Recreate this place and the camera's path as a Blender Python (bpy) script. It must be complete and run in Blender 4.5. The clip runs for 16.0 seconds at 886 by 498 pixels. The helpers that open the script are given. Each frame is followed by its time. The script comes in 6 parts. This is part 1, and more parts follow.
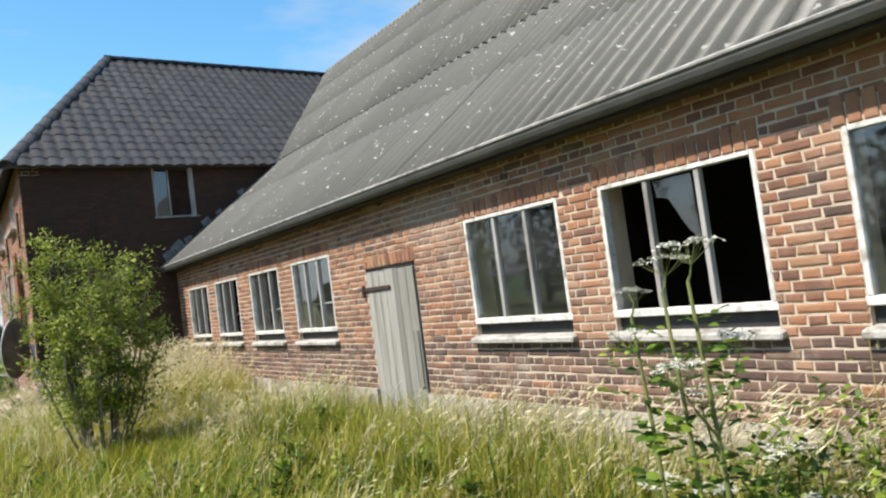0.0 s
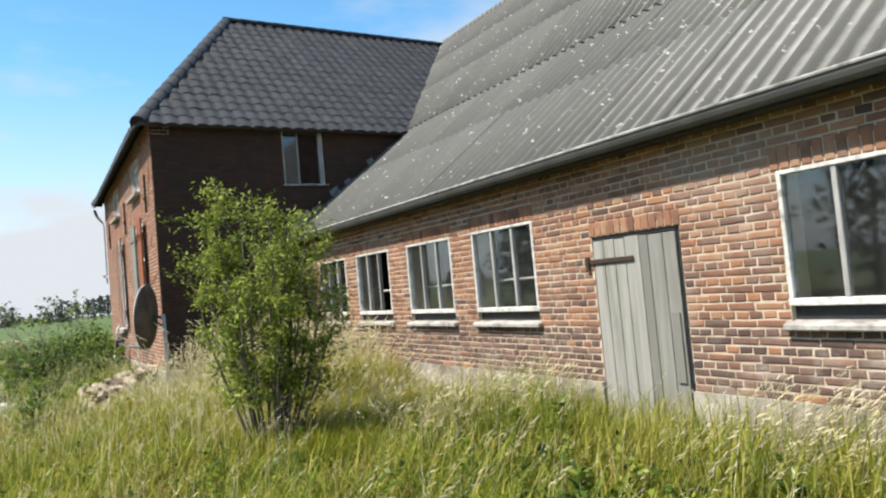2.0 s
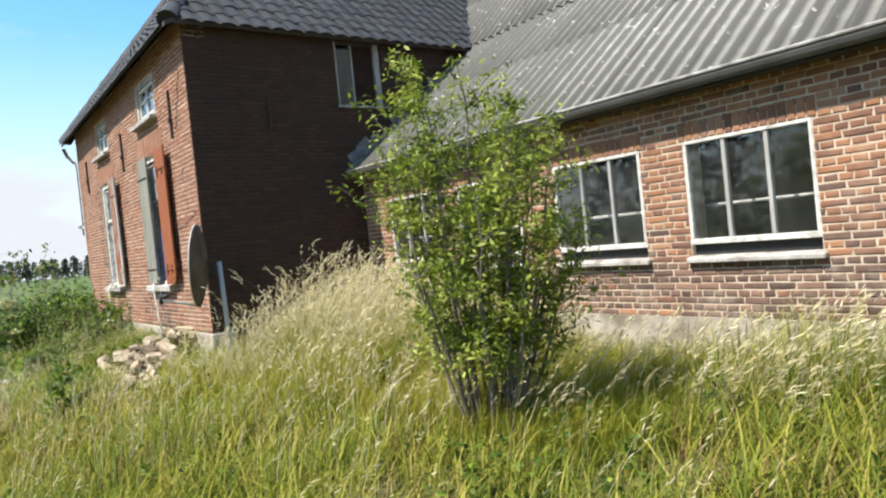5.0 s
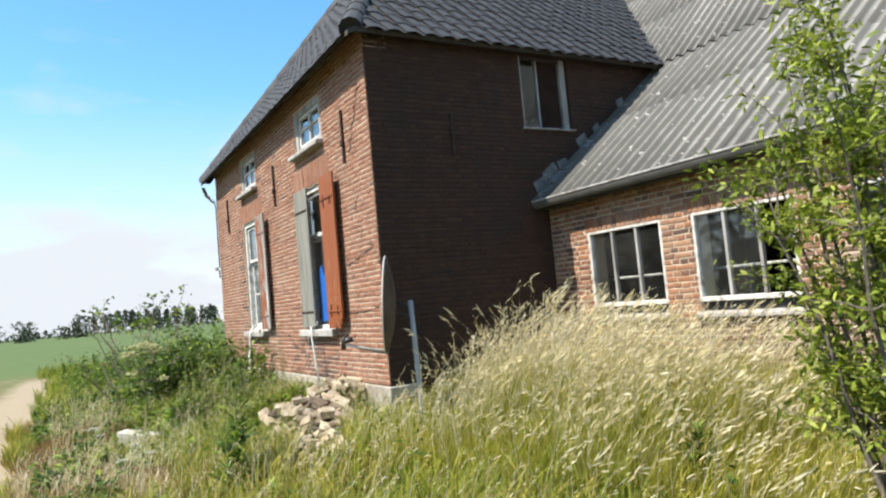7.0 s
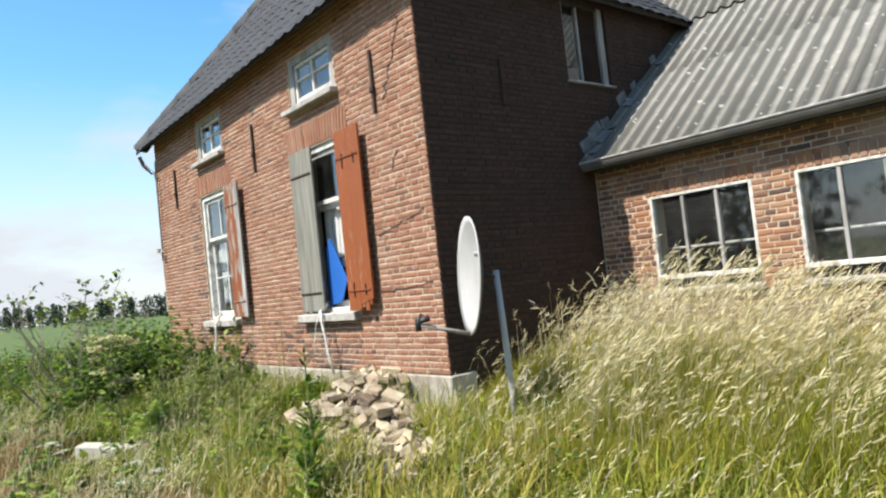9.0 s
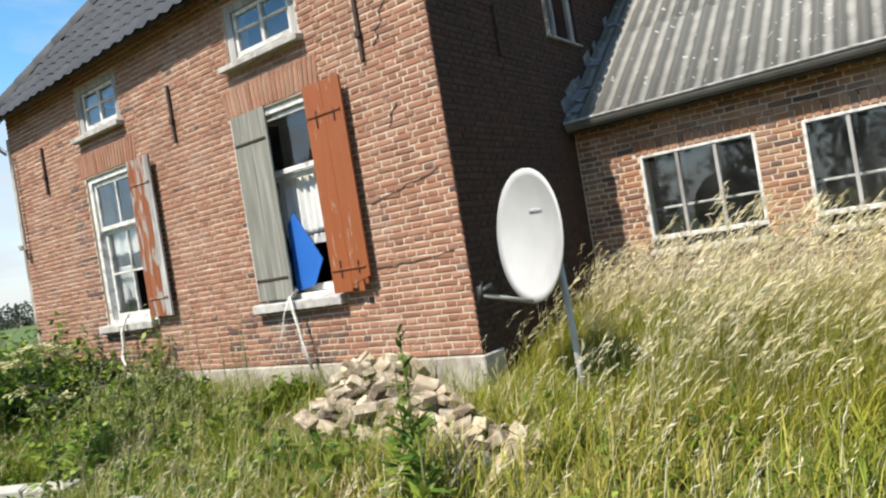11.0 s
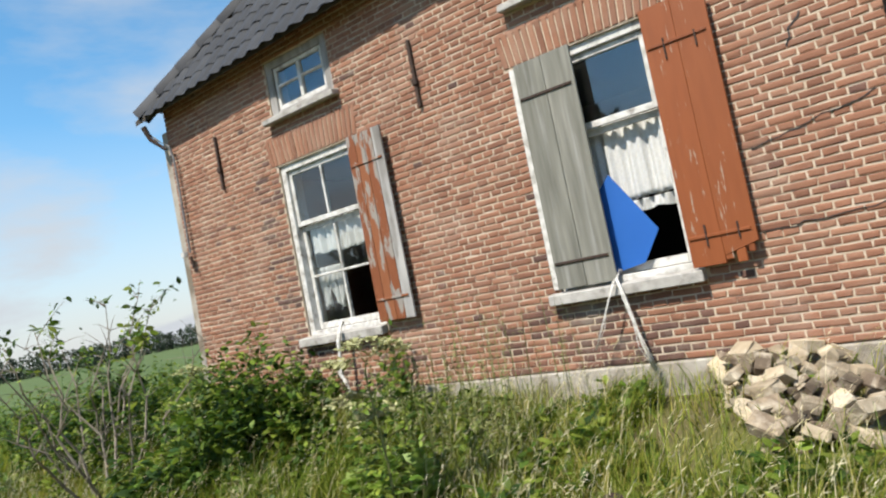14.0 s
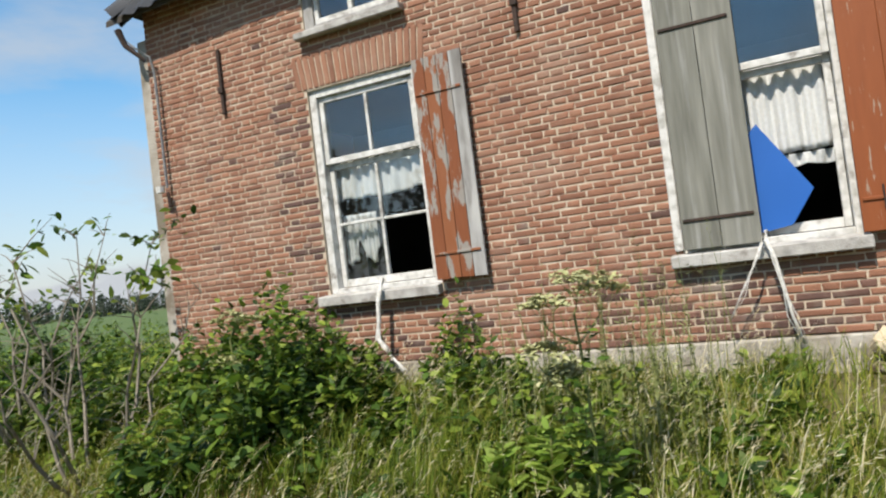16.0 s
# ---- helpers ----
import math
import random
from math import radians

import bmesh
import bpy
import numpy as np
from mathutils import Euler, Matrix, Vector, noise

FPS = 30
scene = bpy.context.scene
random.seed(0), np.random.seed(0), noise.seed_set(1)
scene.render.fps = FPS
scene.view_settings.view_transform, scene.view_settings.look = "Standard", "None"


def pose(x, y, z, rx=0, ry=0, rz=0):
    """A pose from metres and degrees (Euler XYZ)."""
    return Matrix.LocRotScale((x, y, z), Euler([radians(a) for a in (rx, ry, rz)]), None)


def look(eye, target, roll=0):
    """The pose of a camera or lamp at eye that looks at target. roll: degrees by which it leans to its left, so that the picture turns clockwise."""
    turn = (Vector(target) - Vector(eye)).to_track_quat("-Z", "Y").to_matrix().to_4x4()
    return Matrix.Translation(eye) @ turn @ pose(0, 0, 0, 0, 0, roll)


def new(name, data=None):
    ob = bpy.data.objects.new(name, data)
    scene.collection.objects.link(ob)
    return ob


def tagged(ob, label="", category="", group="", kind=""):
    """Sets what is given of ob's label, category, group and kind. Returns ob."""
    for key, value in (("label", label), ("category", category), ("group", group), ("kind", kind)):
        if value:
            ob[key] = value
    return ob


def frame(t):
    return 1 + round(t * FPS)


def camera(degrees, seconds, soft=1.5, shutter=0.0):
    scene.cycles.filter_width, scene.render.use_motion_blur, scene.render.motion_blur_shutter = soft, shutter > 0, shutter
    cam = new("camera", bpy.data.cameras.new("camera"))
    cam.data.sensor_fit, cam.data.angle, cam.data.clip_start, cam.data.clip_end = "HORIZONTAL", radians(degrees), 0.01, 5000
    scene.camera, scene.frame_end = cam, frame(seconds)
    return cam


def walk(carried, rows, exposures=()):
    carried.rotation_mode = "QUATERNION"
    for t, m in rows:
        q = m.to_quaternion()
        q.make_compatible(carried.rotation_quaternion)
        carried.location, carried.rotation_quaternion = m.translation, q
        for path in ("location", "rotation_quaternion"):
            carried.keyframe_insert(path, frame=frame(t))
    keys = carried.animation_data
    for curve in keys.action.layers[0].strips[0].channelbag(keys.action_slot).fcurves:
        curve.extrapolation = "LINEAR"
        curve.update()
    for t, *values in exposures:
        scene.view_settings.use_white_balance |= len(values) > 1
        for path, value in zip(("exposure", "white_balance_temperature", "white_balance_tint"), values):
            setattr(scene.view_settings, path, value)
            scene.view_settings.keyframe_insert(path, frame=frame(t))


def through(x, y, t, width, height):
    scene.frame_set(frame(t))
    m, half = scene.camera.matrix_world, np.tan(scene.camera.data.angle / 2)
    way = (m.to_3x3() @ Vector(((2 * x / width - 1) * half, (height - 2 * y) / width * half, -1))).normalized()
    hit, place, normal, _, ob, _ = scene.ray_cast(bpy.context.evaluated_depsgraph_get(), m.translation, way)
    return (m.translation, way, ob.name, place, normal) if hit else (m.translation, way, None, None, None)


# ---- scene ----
cam = camera(64.8, 16.0, soft=2.2)
PATH = [
    (0, (-0.001, 0.108, 1.652), (-1.622, 1.275, 1.752), -7.5),
    (0.5, (-0.432, -0.011, 1.636), (-2.096, 1.089, 1.777), -9.0),
    (1, (-0.892, -0.145, 1.649), (-2.58, 0.918, 1.795), -6.5),
    (1.5, (-1.346, -0.338, 1.637), (-2.993, 0.789, 1.76), -6.9),
    (2, (-1.841, -0.502, 1.629), (-3.552, 0.528, 1.728), -5.2),
    (2.5, (-2.34, -0.704, 1.586), (-4.016, 0.383, 1.677), -5.1),
    (3, (-2.81, -0.869, 1.562), (-4.469, 0.238, 1.701), -6.5),
    (3.2, (-2.996, -0.928, 1.57), (-4.681, 0.146, 1.654), -4.8),
    (5.3, (-4.875, -1.544, 1.568), (-6.478, -0.349, 1.524), -6.2),
    (5.5, (-5.031, -1.569, 1.561), (-6.682, -0.443, 1.481), -5.0),
    (6, (-5.521, -1.705, 1.529), (-7.183, -0.608, 1.712), -7.4),
    (6.5, (-5.995, -1.783, 1.525), (-7.657, -0.687, 1.711), -7.8),
    (7, (-6.501, -1.863, 1.528), (-8.223, -0.856, 1.675), -5.2),
    (7.5, (-6.977, -2.003, 1.534), (-8.6, -0.844, 1.679), -4.5),
    (8, (-7.458, -2.108, 1.539), (-9.106, -0.98, 1.65), -7.3),
    (8.2, (-7.661, -2.223, 1.532), (-9.318, -1.111, 1.666), -5.7),
    (10.3, (-9.499, -2.981, 1.49), (-10.807, -1.467, 1.475), -8.8),
    (10.5, (-9.681, -3.032, 1.483), (-11.028, -1.555, 1.437), -7.1),
    (11, (-10.103, -3.216, 1.516), (-11.283, -1.601, 1.528), -9.4),
    (11.5, (-10.571, -3.312, 1.474), (-11.864, -1.787, 1.418), -11.6),
    (12, (-11.018, -3.419, 1.472), (-12.274, -1.864, 1.544), -9.9),
    (12.5, (-11.499, -3.54, 1.469), (-12.498, -1.807, 1.482), -10.6),
    (13, (-12.01, -3.528, 1.463), (-13.134, -1.877, 1.37), -10.5),
    (13.5, (-12.497, -3.635, 1.472), (-13.561, -1.942, 1.486), -11.4),
    (14, (-13.007, -3.694, 1.501), (-14.197, -2.091, 1.621), -11.3),
    (14.5, (-13.547, -3.769, 1.382), (-14.573, -2.055, 1.475), -7.9),
    (15, (-14.05, -3.749, 1.369), (-14.952, -1.965, 1.409), -7.2),
    (15.5, (-14.536, -3.773, 1.385), (-15.489, -2.016, 1.427), -6.4),
    (16, (-15.02, -3.851, 1.404), (-15.882, -2.047, 1.466), -7.1),
]
walk(cam, [(t, look(eye, target, roll)) for t, eye, target, roll in PATH], [(0, 0.86), (3, 0.88), (5.5, 1.04), (8, 0.97), (12.5, 0.76), (14, 0.62), (16, 0.50)])

# ---- light ----
TO_SUN = Vector((-0.075, -1.0, 1.42)).normalized()
world = bpy.data.worlds.new("sky")
scene.world = world
world.use_nodes = True
wn = world.node_tree.nodes
sky = wn.new("ShaderNodeTexSky")
sky.sky_type = "NISHITA"
sky.sun_disc = False
sky.sun_elevation = math.asin(TO_SUN.z)
sky.sun_rotation = math.atan2(TO_SUN.x, TO_SUN.y)
sky.air_density, sky.dust_density, sky.ozone_density = 1.0, 0.4, 1.6
# thin summer clouds over the sky, denser towards the horizon
geo = wn.new("ShaderNodeTexCoord")
sep = wn.new("ShaderNodeSeparateXYZ")
world.node_tree.links.new(geo.outputs["Generated"], sep.inputs[0])
stretch = wn.new("ShaderNodeMapping")
stretch.inputs["Scale"].default_value = (1.0, 1.0, 3.2)
world.node_tree.links.new(geo.outputs["Generated"], stretch.inputs[0])
cloud = wn.new("ShaderNodeTexNoise")
cloud.inputs["Scale"].default_value = 2.6
cloud.inputs["Detail"].default_value = 7
cloud.inputs["Roughness"].default_value = 0.55
world.node_tree.links.new(stretch.outputs[0], cloud.inputs["Vector"])
ramp = wn.new("ShaderNodeValToRGB")
ramp.color_ramp.elements[0].position, ramp.color_ramp.elements[1].position = 0.47, 0.67
world.node_tree.links.new(cloud.outputs["Fac"], ramp.inputs[0])
low = wn.new("ShaderNodeMapRange")
low.inputs["From Min"].default_value, low.inputs["From Max"].default_value = 0.0, 0.30
low.inputs["To Min"].default_value, low.inputs["To Max"].default_value = 0.92, 0.0
world.node_tree.links.new(sep.outputs["Z"], low.inputs["Value"])
amount = wn.new("ShaderNodeMath")
amount.operation = "MULTIPLY_ADD"
amount.inputs[1].default_value = 0.62
amount.use_clamp = True
world.node_tree.links.new(ramp.outputs[0], amount.inputs[0])
world.node_tree.links.new(low.outputs[0], amount.inputs[2])
veil = wn.new("ShaderNodeMixRGB")
veil.inputs[2].default_value = (5.6, 5.9, 6.3, 1)
world.node_tree.links.new(amount.outputs[0], veil.inputs[0])
clear = wn.new("ShaderNodeHueSaturation")
clear.inputs["Hue"].default_value = 0.488
clear.inputs["Saturation"].default_value, clear.inputs["Value"].default_value = 1.25, 1.85
world.node_tree.links.new(sky.outputs[0], clear.inputs["Color"])
world.node_tree.links.new(clear.outputs[0], veil.inputs[1])
bg = wn["Background"]
bg.inputs["Strength"].default_value = 0.076
world.node_tree.links.new(veil.outputs[0], bg.inputs["Color"])

sun = new("sun", bpy.data.lights.new("sun", "SUN"))
sun.data.energy, sun.data.angle, sun.data.color = 5.0, radians(0.53), (1.0, 0.94, 0.84)
sun.matrix_world = look((0, 0, 0), -TO_SUN)


# ---- materials ----
def material(name, colours, scale=6.0, rough=0.85, bump=0.3, bump_scale=60.0, stain=None, stain_scale=1.2, rnd=None, spread=0.25,
             metal=0.0, through=0.0, specular=0.4, stretch=(1, 1, 1), stain_at=(0.5, 0.68), dull=0.72):
    """A surface of a few colours in patches, with stains, fine relief and a change of tone from piece to piece.
    dull: factor on all colours, tuned with the exposure to hold shadows dark."""
    m = bpy.data.materials.new(name)
    m.use_nodes = True
    nodes, links = m.node_tree.nodes, m.node_tree.links
    bsdf = nodes["Principled BSDF"]
    place = nodes.new("ShaderNodeNewGeometry")
    mapping = nodes.new("ShaderNodeMapping")
    mapping.inputs["Scale"].default_value = stretch
    links.new(place.outputs["Position"], mapping.inputs[0])
    patch = nodes.new("ShaderNodeTexNoise")
    patch.inputs["Scale"].default_value, patch.inputs["Detail"].default_value = scale, 6
    links.new(mapping.outputs[0], patch.inputs["Vector"])
    band = nodes.new("ShaderNodeValToRGB")
    while len(band.color_ramp.elements) < len(colours):
        band.color_ramp.elements.new(0.5)
    for k, c in enumerate(colours):
        e = band.color_ramp.elements[k]
        e.position = 0.3 + 0.4 * k / max(1, len(colours) - 1)
        e.color = (*[dull * q for q in c], 1)
    links.new(patch.outputs["Fac"], band.inputs[0])
    colour = band.outputs[0]
    if rnd:
        if rnd == "object":
            r = nodes.new("ShaderNodeObjectInfo").outputs["Random"]
        else:
            r = place.outputs["Random Per Island"]
        shift = nodes.new("ShaderNodeMath")
        shift.operation = "MULTIPLY_ADD"
        shift.inputs[1].default_value, shift.inputs[2].default_value = 0.9, 0.02
        links.new(r, shift.inputs[0])
        mixfac = nodes.new("ShaderNodeMath")
        mixfac.operation = "MULTIPLY_ADD"
        mixfac.inputs[1].default_value = 0.5
        links.new(patch.outputs["Fac"], mixfac.inputs[0])
        half = nodes.new("ShaderNodeMath")
        half.operation = "MULTIPLY"
        half.inputs[1].default_value = 0.45
        links.new(shift.outputs[0], half.inputs[0])
        links.new(half.outputs[0], mixfac.inputs[2])
        links.new(mixfac.outputs[0], band.inputs[0])
        tone = nodes.new("ShaderNodeHueSaturation")
        val = nodes.new("ShaderNodeMapRange")
        val.inputs["To Min"].default_value, val.inputs["To Max"].default_value = 1 - spread, 1 + spread
        wob = nodes.new("ShaderNodeMath")
        wob.operation = "FRACT"
        mul = nodes.new("ShaderNodeMath")
        mul.operation = "MULTIPLY"
        mul.inputs[1].default_value = 7.31
        links.new(r, mul.inputs[0])
        links.new(mul.outputs[0], wob.inputs[0])
        links.new(wob.outputs[0], val.inputs["Value"])
        links.new(val.outputs[0], tone.inputs["Value"])
        links.new(colour, tone.inputs["Color"])
        colour = tone.outputs[0]
    if stain:
        big = nodes.new("ShaderNodeTexNoise")
        big.inputs["Scale"].default_value, big.inputs["Detail"].default_value, big.inputs["Roughness"].default_value = stain_scale, 8, 0.62
        links.new(mapping.outputs[0], big.inputs["Vector"])
        where = nodes.new("ShaderNodeMapRange")
        where.inputs["From Min"].default_value, where.inputs["From Max"].default_value = stain_at
        links.new(big.outputs["Fac"], where.inputs["Value"])
        mix = nodes.new("ShaderNodeMixRGB")
        mix.inputs[2].default_value = (*[dull * q for q in stain], 1)
        links.new(where.outputs[0], mix.inputs[0])
        links.new(colour, mix.inputs[1])
        colour = mix.outputs[0]
    links.new(colour, bsdf.inputs["Base Color"])
    bsdf.inputs["Roughness"].default_value = rough
    bsdf.inputs["Metallic"].default_value = metal
    bsdf.inputs["Specular IOR Level"].default_value = specular
    if bump:
        fine = nodes.new("ShaderNodeTexNoise")
        fine.inputs["Scale"].default_value, fine.inputs["Detail"].default_value = bump_scale, 5
        links.new(mapping.outputs[0], fine.inputs["Vector"])
        relief = nodes.new("ShaderNodeBump")
        relief.inputs["Strength"].default_value, relief.inputs["Distance"].default_value = bump, 0.01
        links.new(fine.outputs["Fac"], relief.inputs["Height"])
        links.new(relief.outputs[0], bsdf.inputs["Normal"])
    if through:
        back = nodes.new("ShaderNodeBsdfTranslucent")
        links.new(colour, back.inputs["Color"])
        both = nodes.new("ShaderNodeMixShader")
        both.inputs[0].default_value = through
        links.new(bsdf.outputs[0], both.inputs[1])
        links.new(back.outputs[0], both.inputs[2])
        links.new(both.outputs[0], nodes["Material Output"].inputs["Surface"])
    return m


def glass_material(name, dirt, rough=0.03):
    m = bpy.data.materials.new(name)
    m.use_nodes = True
    nodes, links = m.node_tree.nodes, m.node_tree.links
    nodes.remove(nodes["Principled BSDF"])
    clear = nodes.new("ShaderNodeBsdfTransparent")
    clear.inputs[0].default_value = (0.90, 0.92, 0.92, 1)
    shine = nodes.new("ShaderNodeBsdfGlossy")
    shine.inputs["Roughness"].default_value = rough
    shine.inputs["Color"].default_value = (0.9, 0.95, 1, 1)
    facing = nodes.new("ShaderNodeLayerWeight")
    facing.inputs["Blend"].default_value = 0.5
    steep = nodes.new("ShaderNodeMath")
    steep.operation = "POWER"
    steep.inputs[1].default_value = 4.0
    links.new(facing.outputs["Facing"], steep.inputs[0])
    fres = nodes.new("ShaderNodeMath")
    fres.operation = "MULTIPLY_ADD"
    fres.inputs[1].default_value, fres.inputs[2].default_value = 0.9, 0.075
    fres.use_clamp = True
    links.new(steep.outputs[0], fres.inputs[0])
    pane = nodes.new("ShaderNodeMixShader")
    links.new(fres.outputs[0], pane.inputs[0])
    links.new(clear.outputs[0], pane.inputs[1])
    links.new(shine.outputs[0], pane.inputs[2])
    dust = nodes.new("ShaderNodeBsdfDiffuse")
    dust.inputs["Color"].default_value = (0.26, 0.265, 0.25, 1)
    place = nodes.new("ShaderNodeNewGeometry")
    spots = nodes.new("ShaderNodeTexNoise")
    spots.inputs["Scale"].default_value, spots.inputs["Detail"].default_value = 3.2, 8
    links.new(place.outputs["Position"], spots.inputs["Vector"])
    where = nodes.new("ShaderNodeMapRange")
    where.inputs["From Min"].default_value, where.inputs["From Max"].default_value = 0.35, 0.75
    where.inputs["To Min"].default_value, where.inputs["To Max"].default_value = dirt * 0.3, dirt * 1.8
    links.new(spots.outputs["Fac"], where.inputs["Value"])
    both = nodes.new("ShaderNodeMixShader")
    links.new(where.outputs[0], both.inputs[0])
    links.new(pane.outputs[0], both.inputs[1])
    links.new(dust.outputs[0], both.inputs[2])
    links.new(both.outputs[0], nodes["Material Output"].inputs["Surface"])
    return m


M = {}
FRONT_BRICK = [(0.27, 0.122, 0.074), (0.325, 0.149, 0.089), (0.36, 0.169, 0.101), (0.385, 0.203, 0.13)]
WING_BRICK = [(0.20, 0.10, 0.068), (0.30, 0.145, 0.086), (0.385, 0.178, 0.09), (0.40, 0.245, 0.155)]
# the shade on the side wall is mixed into these near-black brick colours
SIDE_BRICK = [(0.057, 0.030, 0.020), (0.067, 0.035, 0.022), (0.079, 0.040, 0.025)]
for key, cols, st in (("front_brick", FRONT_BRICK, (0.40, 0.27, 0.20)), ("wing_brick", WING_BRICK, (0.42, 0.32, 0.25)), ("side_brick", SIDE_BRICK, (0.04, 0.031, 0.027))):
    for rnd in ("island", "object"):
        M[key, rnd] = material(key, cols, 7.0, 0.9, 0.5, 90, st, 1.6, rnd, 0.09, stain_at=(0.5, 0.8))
for rnd in ("island", "object"):
    M["dark_brick", rnd] = material("sooty_brick", [(0.125, 0.068, 0.054), (0.185, 0.095, 0.07), (0.26, 0.122, 0.082)], 7.0, 0.9, 0.5, 90, (0.3, 0.25, 0.2), 2.2, rnd, 0.18, stain_at=(0.55, 0.75))
for rnd in ("island", "object"):
    M["faded_brick", rnd] = material("faded_brick", [(0.12, 0.076, 0.062), (0.18, 0.108, 0.082), (0.26, 0.152, 0.108)], 7.0, 0.92, 0.5, 90, (0.42, 0.35, 0.28), 3.0, rnd, 0.18, stain_at=(0.56, 0.80))
M["mortar"] = material("mortar", [(0.55, 0.44, 0.32), (0.70, 0.58, 0.45)], 9, 0.95, 0.6, 120, (0.44, 0.33, 0.24), 1.4, stain_at=(0.5, 0.75), dull=0.78)
# joints of the side wall, darkened like its bricks to stand for shade
M["mortar_dark"] = material("shade_dark_mortar", [(0.050, 0.028, 0.019), (0.064, 0.034, 0.023)], 9, 0.95, 0.6, 120)
M["plinth"] = material("cement_plinth", [(0.36, 0.31, 0.25), (0.48, 0.43, 0.36), (0.58, 0.54, 0.47)], 4, 0.92, 0.6, 50, (0.23, 0.19, 0.14), 2.4, stain_at=(0.46, 0.62))
M["sheet"] = {}


def sheet_material(rnd):
    """Fibre cement: grey crests worn pale, dark growth settled along the valleys of the waves, white lichen spots."""
    m = material("fibre_cement", [(0.285, 0.275, 0.248), (0.345, 0.332, 0.30), (0.41, 0.395, 0.355)], 3.0, 0.9, 0.5, 70, rnd=rnd, spread=0.045)
    nodes, links = m.node_tree.nodes, m.node_tree.links
    bsdf = nodes["Principled BSDF"]
    colour = bsdf.inputs["Base Color"].links[0].from_socket
    place = nodes.new("ShaderNodeNewGeometry")
    cut = nodes.new("ShaderNodeSeparateXYZ")
    links.new(place.outputs["Position"], cut.inputs[0])
    wave = nodes.new("ShaderNodeMath")
    wave.operation = "MULTIPLY_ADD"
    wave.inputs[1].default_value, wave.inputs[2].default_value = 2 * math.pi / 0.177, 2 * math.pi * 13.22 / 0.177
    links.new(cut.outputs["X"], wave.inputs[0])
    cosine = nodes.new("ShaderNodeMath")
    cosine.operation = "COSINE"
    links.new(wave.outputs[0], cosine.inputs[0])
    rough = nodes.new("ShaderNodeTexNoise")
    rough.inputs["Scale"].default_value, rough.inputs["Detail"].default_value = 5.0, 8
    links.new(place.outputs["Position"], rough.inputs["Vector"])
    add = nodes.new("ShaderNodeMath")
    add.operation = "MULTIPLY_ADD"
    add.inputs[1].default_value, add.inputs[2].default_value = 1.6, -0.8
    links.new(rough.outputs["Fac"], add.inputs[0])
    total = nodes.new("ShaderNodeMath")
    links.new(cosine.outputs[0], total.inputs[0])
    links.new(add.outputs[0], total.inputs[1])
    dirt = nodes.new("ShaderNodeMapRange")
    dirt.inputs["From Min"].default_value, dirt.inputs["From Max"].default_value = 1.08, 0.0
    dirt.inputs["To Max"].default_value = 0.80
    links.new(total.outputs[0], dirt.inputs["Value"])
    mix = nodes.new("ShaderNodeMixRGB")
    mix.inputs[2].default_value = (0.060, 0.059, 0.053, 1)
    links.new(dirt.outputs[0], mix.inputs[0])
    links.new(colour, mix.inputs[1])
    spots = nodes.new("ShaderNodeTexNoise")
    spots.inputs["Scale"].default_value, spots.inputs["Detail"].default_value = 13.0, 3
    links.new(place.outputs["Position"], spots.inputs["Vector"])
    few = nodes.new("ShaderNodeMapRange")
    few.inputs["From Min"].default_value, few.inputs["From Max"].default_value = 0.665, 0.70
    few.inputs["To Max"].default_value = 0.85
    links.new(spots.outputs["Fac"], few.inputs["Value"])
    white = nodes.new("ShaderNodeMixRGB")
    white.inputs[2].default_value = (0.38, 0.38, 0.35, 1)
    links.new(few.outputs[0], white.inputs[0])
    links.new(mix.outputs[0], white.inputs[1])
    links.new(white.outputs[0], bsdf.inputs["Base Color"])
    return m


for rnd in ("object", "island"):
    M["sheet"][rnd] = sheet_material(rnd)
M["tile"] = {}
for rnd in ("object", "island"):
    M["tile"][rnd] = material("glazed_pantile", [(0.026, 0.027, 0.031), (0.036, 0.0375, 0.042), (0.046, 0.0475, 0.052)], 8, 0.70, 0.2, 60, (0.09, 0.085, 0.075), 5, rnd, 0.10, stain_at=(0.62, 0.85), specular=0.45, dull=0.58)
M["white_paint"] = material("worn_white_paint", [(0.42, 0.40, 0.36), (0.64, 0.62, 0.58), (0.76, 0.74, 0.71)], 14, 0.6, 0.35, 80, (0.27, 0.24, 0.21), 9, stain_at=(0.54, 0.70), dull=0.85)
M["sill_paint"] = material("chipped_sill_paint", [(0.34, 0.32, 0.29), (0.50, 0.47, 0.43), (0.60, 0.57, 0.53)], 9, 0.75, 0.5, 70, (0.24, 0.21, 0.18), 7, stain_at=(0.52, 0.66))
M["grey_paint"] = material("bare_grey_wood", [(0.30, 0.28, 0.26), (0.44, 0.42, 0.40), (0.55, 0.53, 0.5)], 10, 0.8, 0.5, 60, (0.2, 0.18, 0.16), 6, stretch=(1, 1, 0.2))
M["door_wood"] = material("weathered_planks", [(0.25, 0.24, 0.212), (0.36, 0.345, 0.31), (0.46, 0.44, 0.40)], 9, 0.9, 0.7, 60, (0.24, 0.245, 0.19), 2.5, rnd="object", spread=0.06, stretch=(3, 3, 0.22))
M["grey_shutter"] = material("faded_grey_green_boards", [(0.15, 0.145, 0.12), (0.27, 0.262, 0.22), (0.43, 0.41, 0.36)], 5, 0.88, 0.6, 60, (0.42, 0.41, 0.38), 3, rnd="object", spread=0.10, stretch=(5, 5, 0.35), stain_at=(0.56, 0.75))
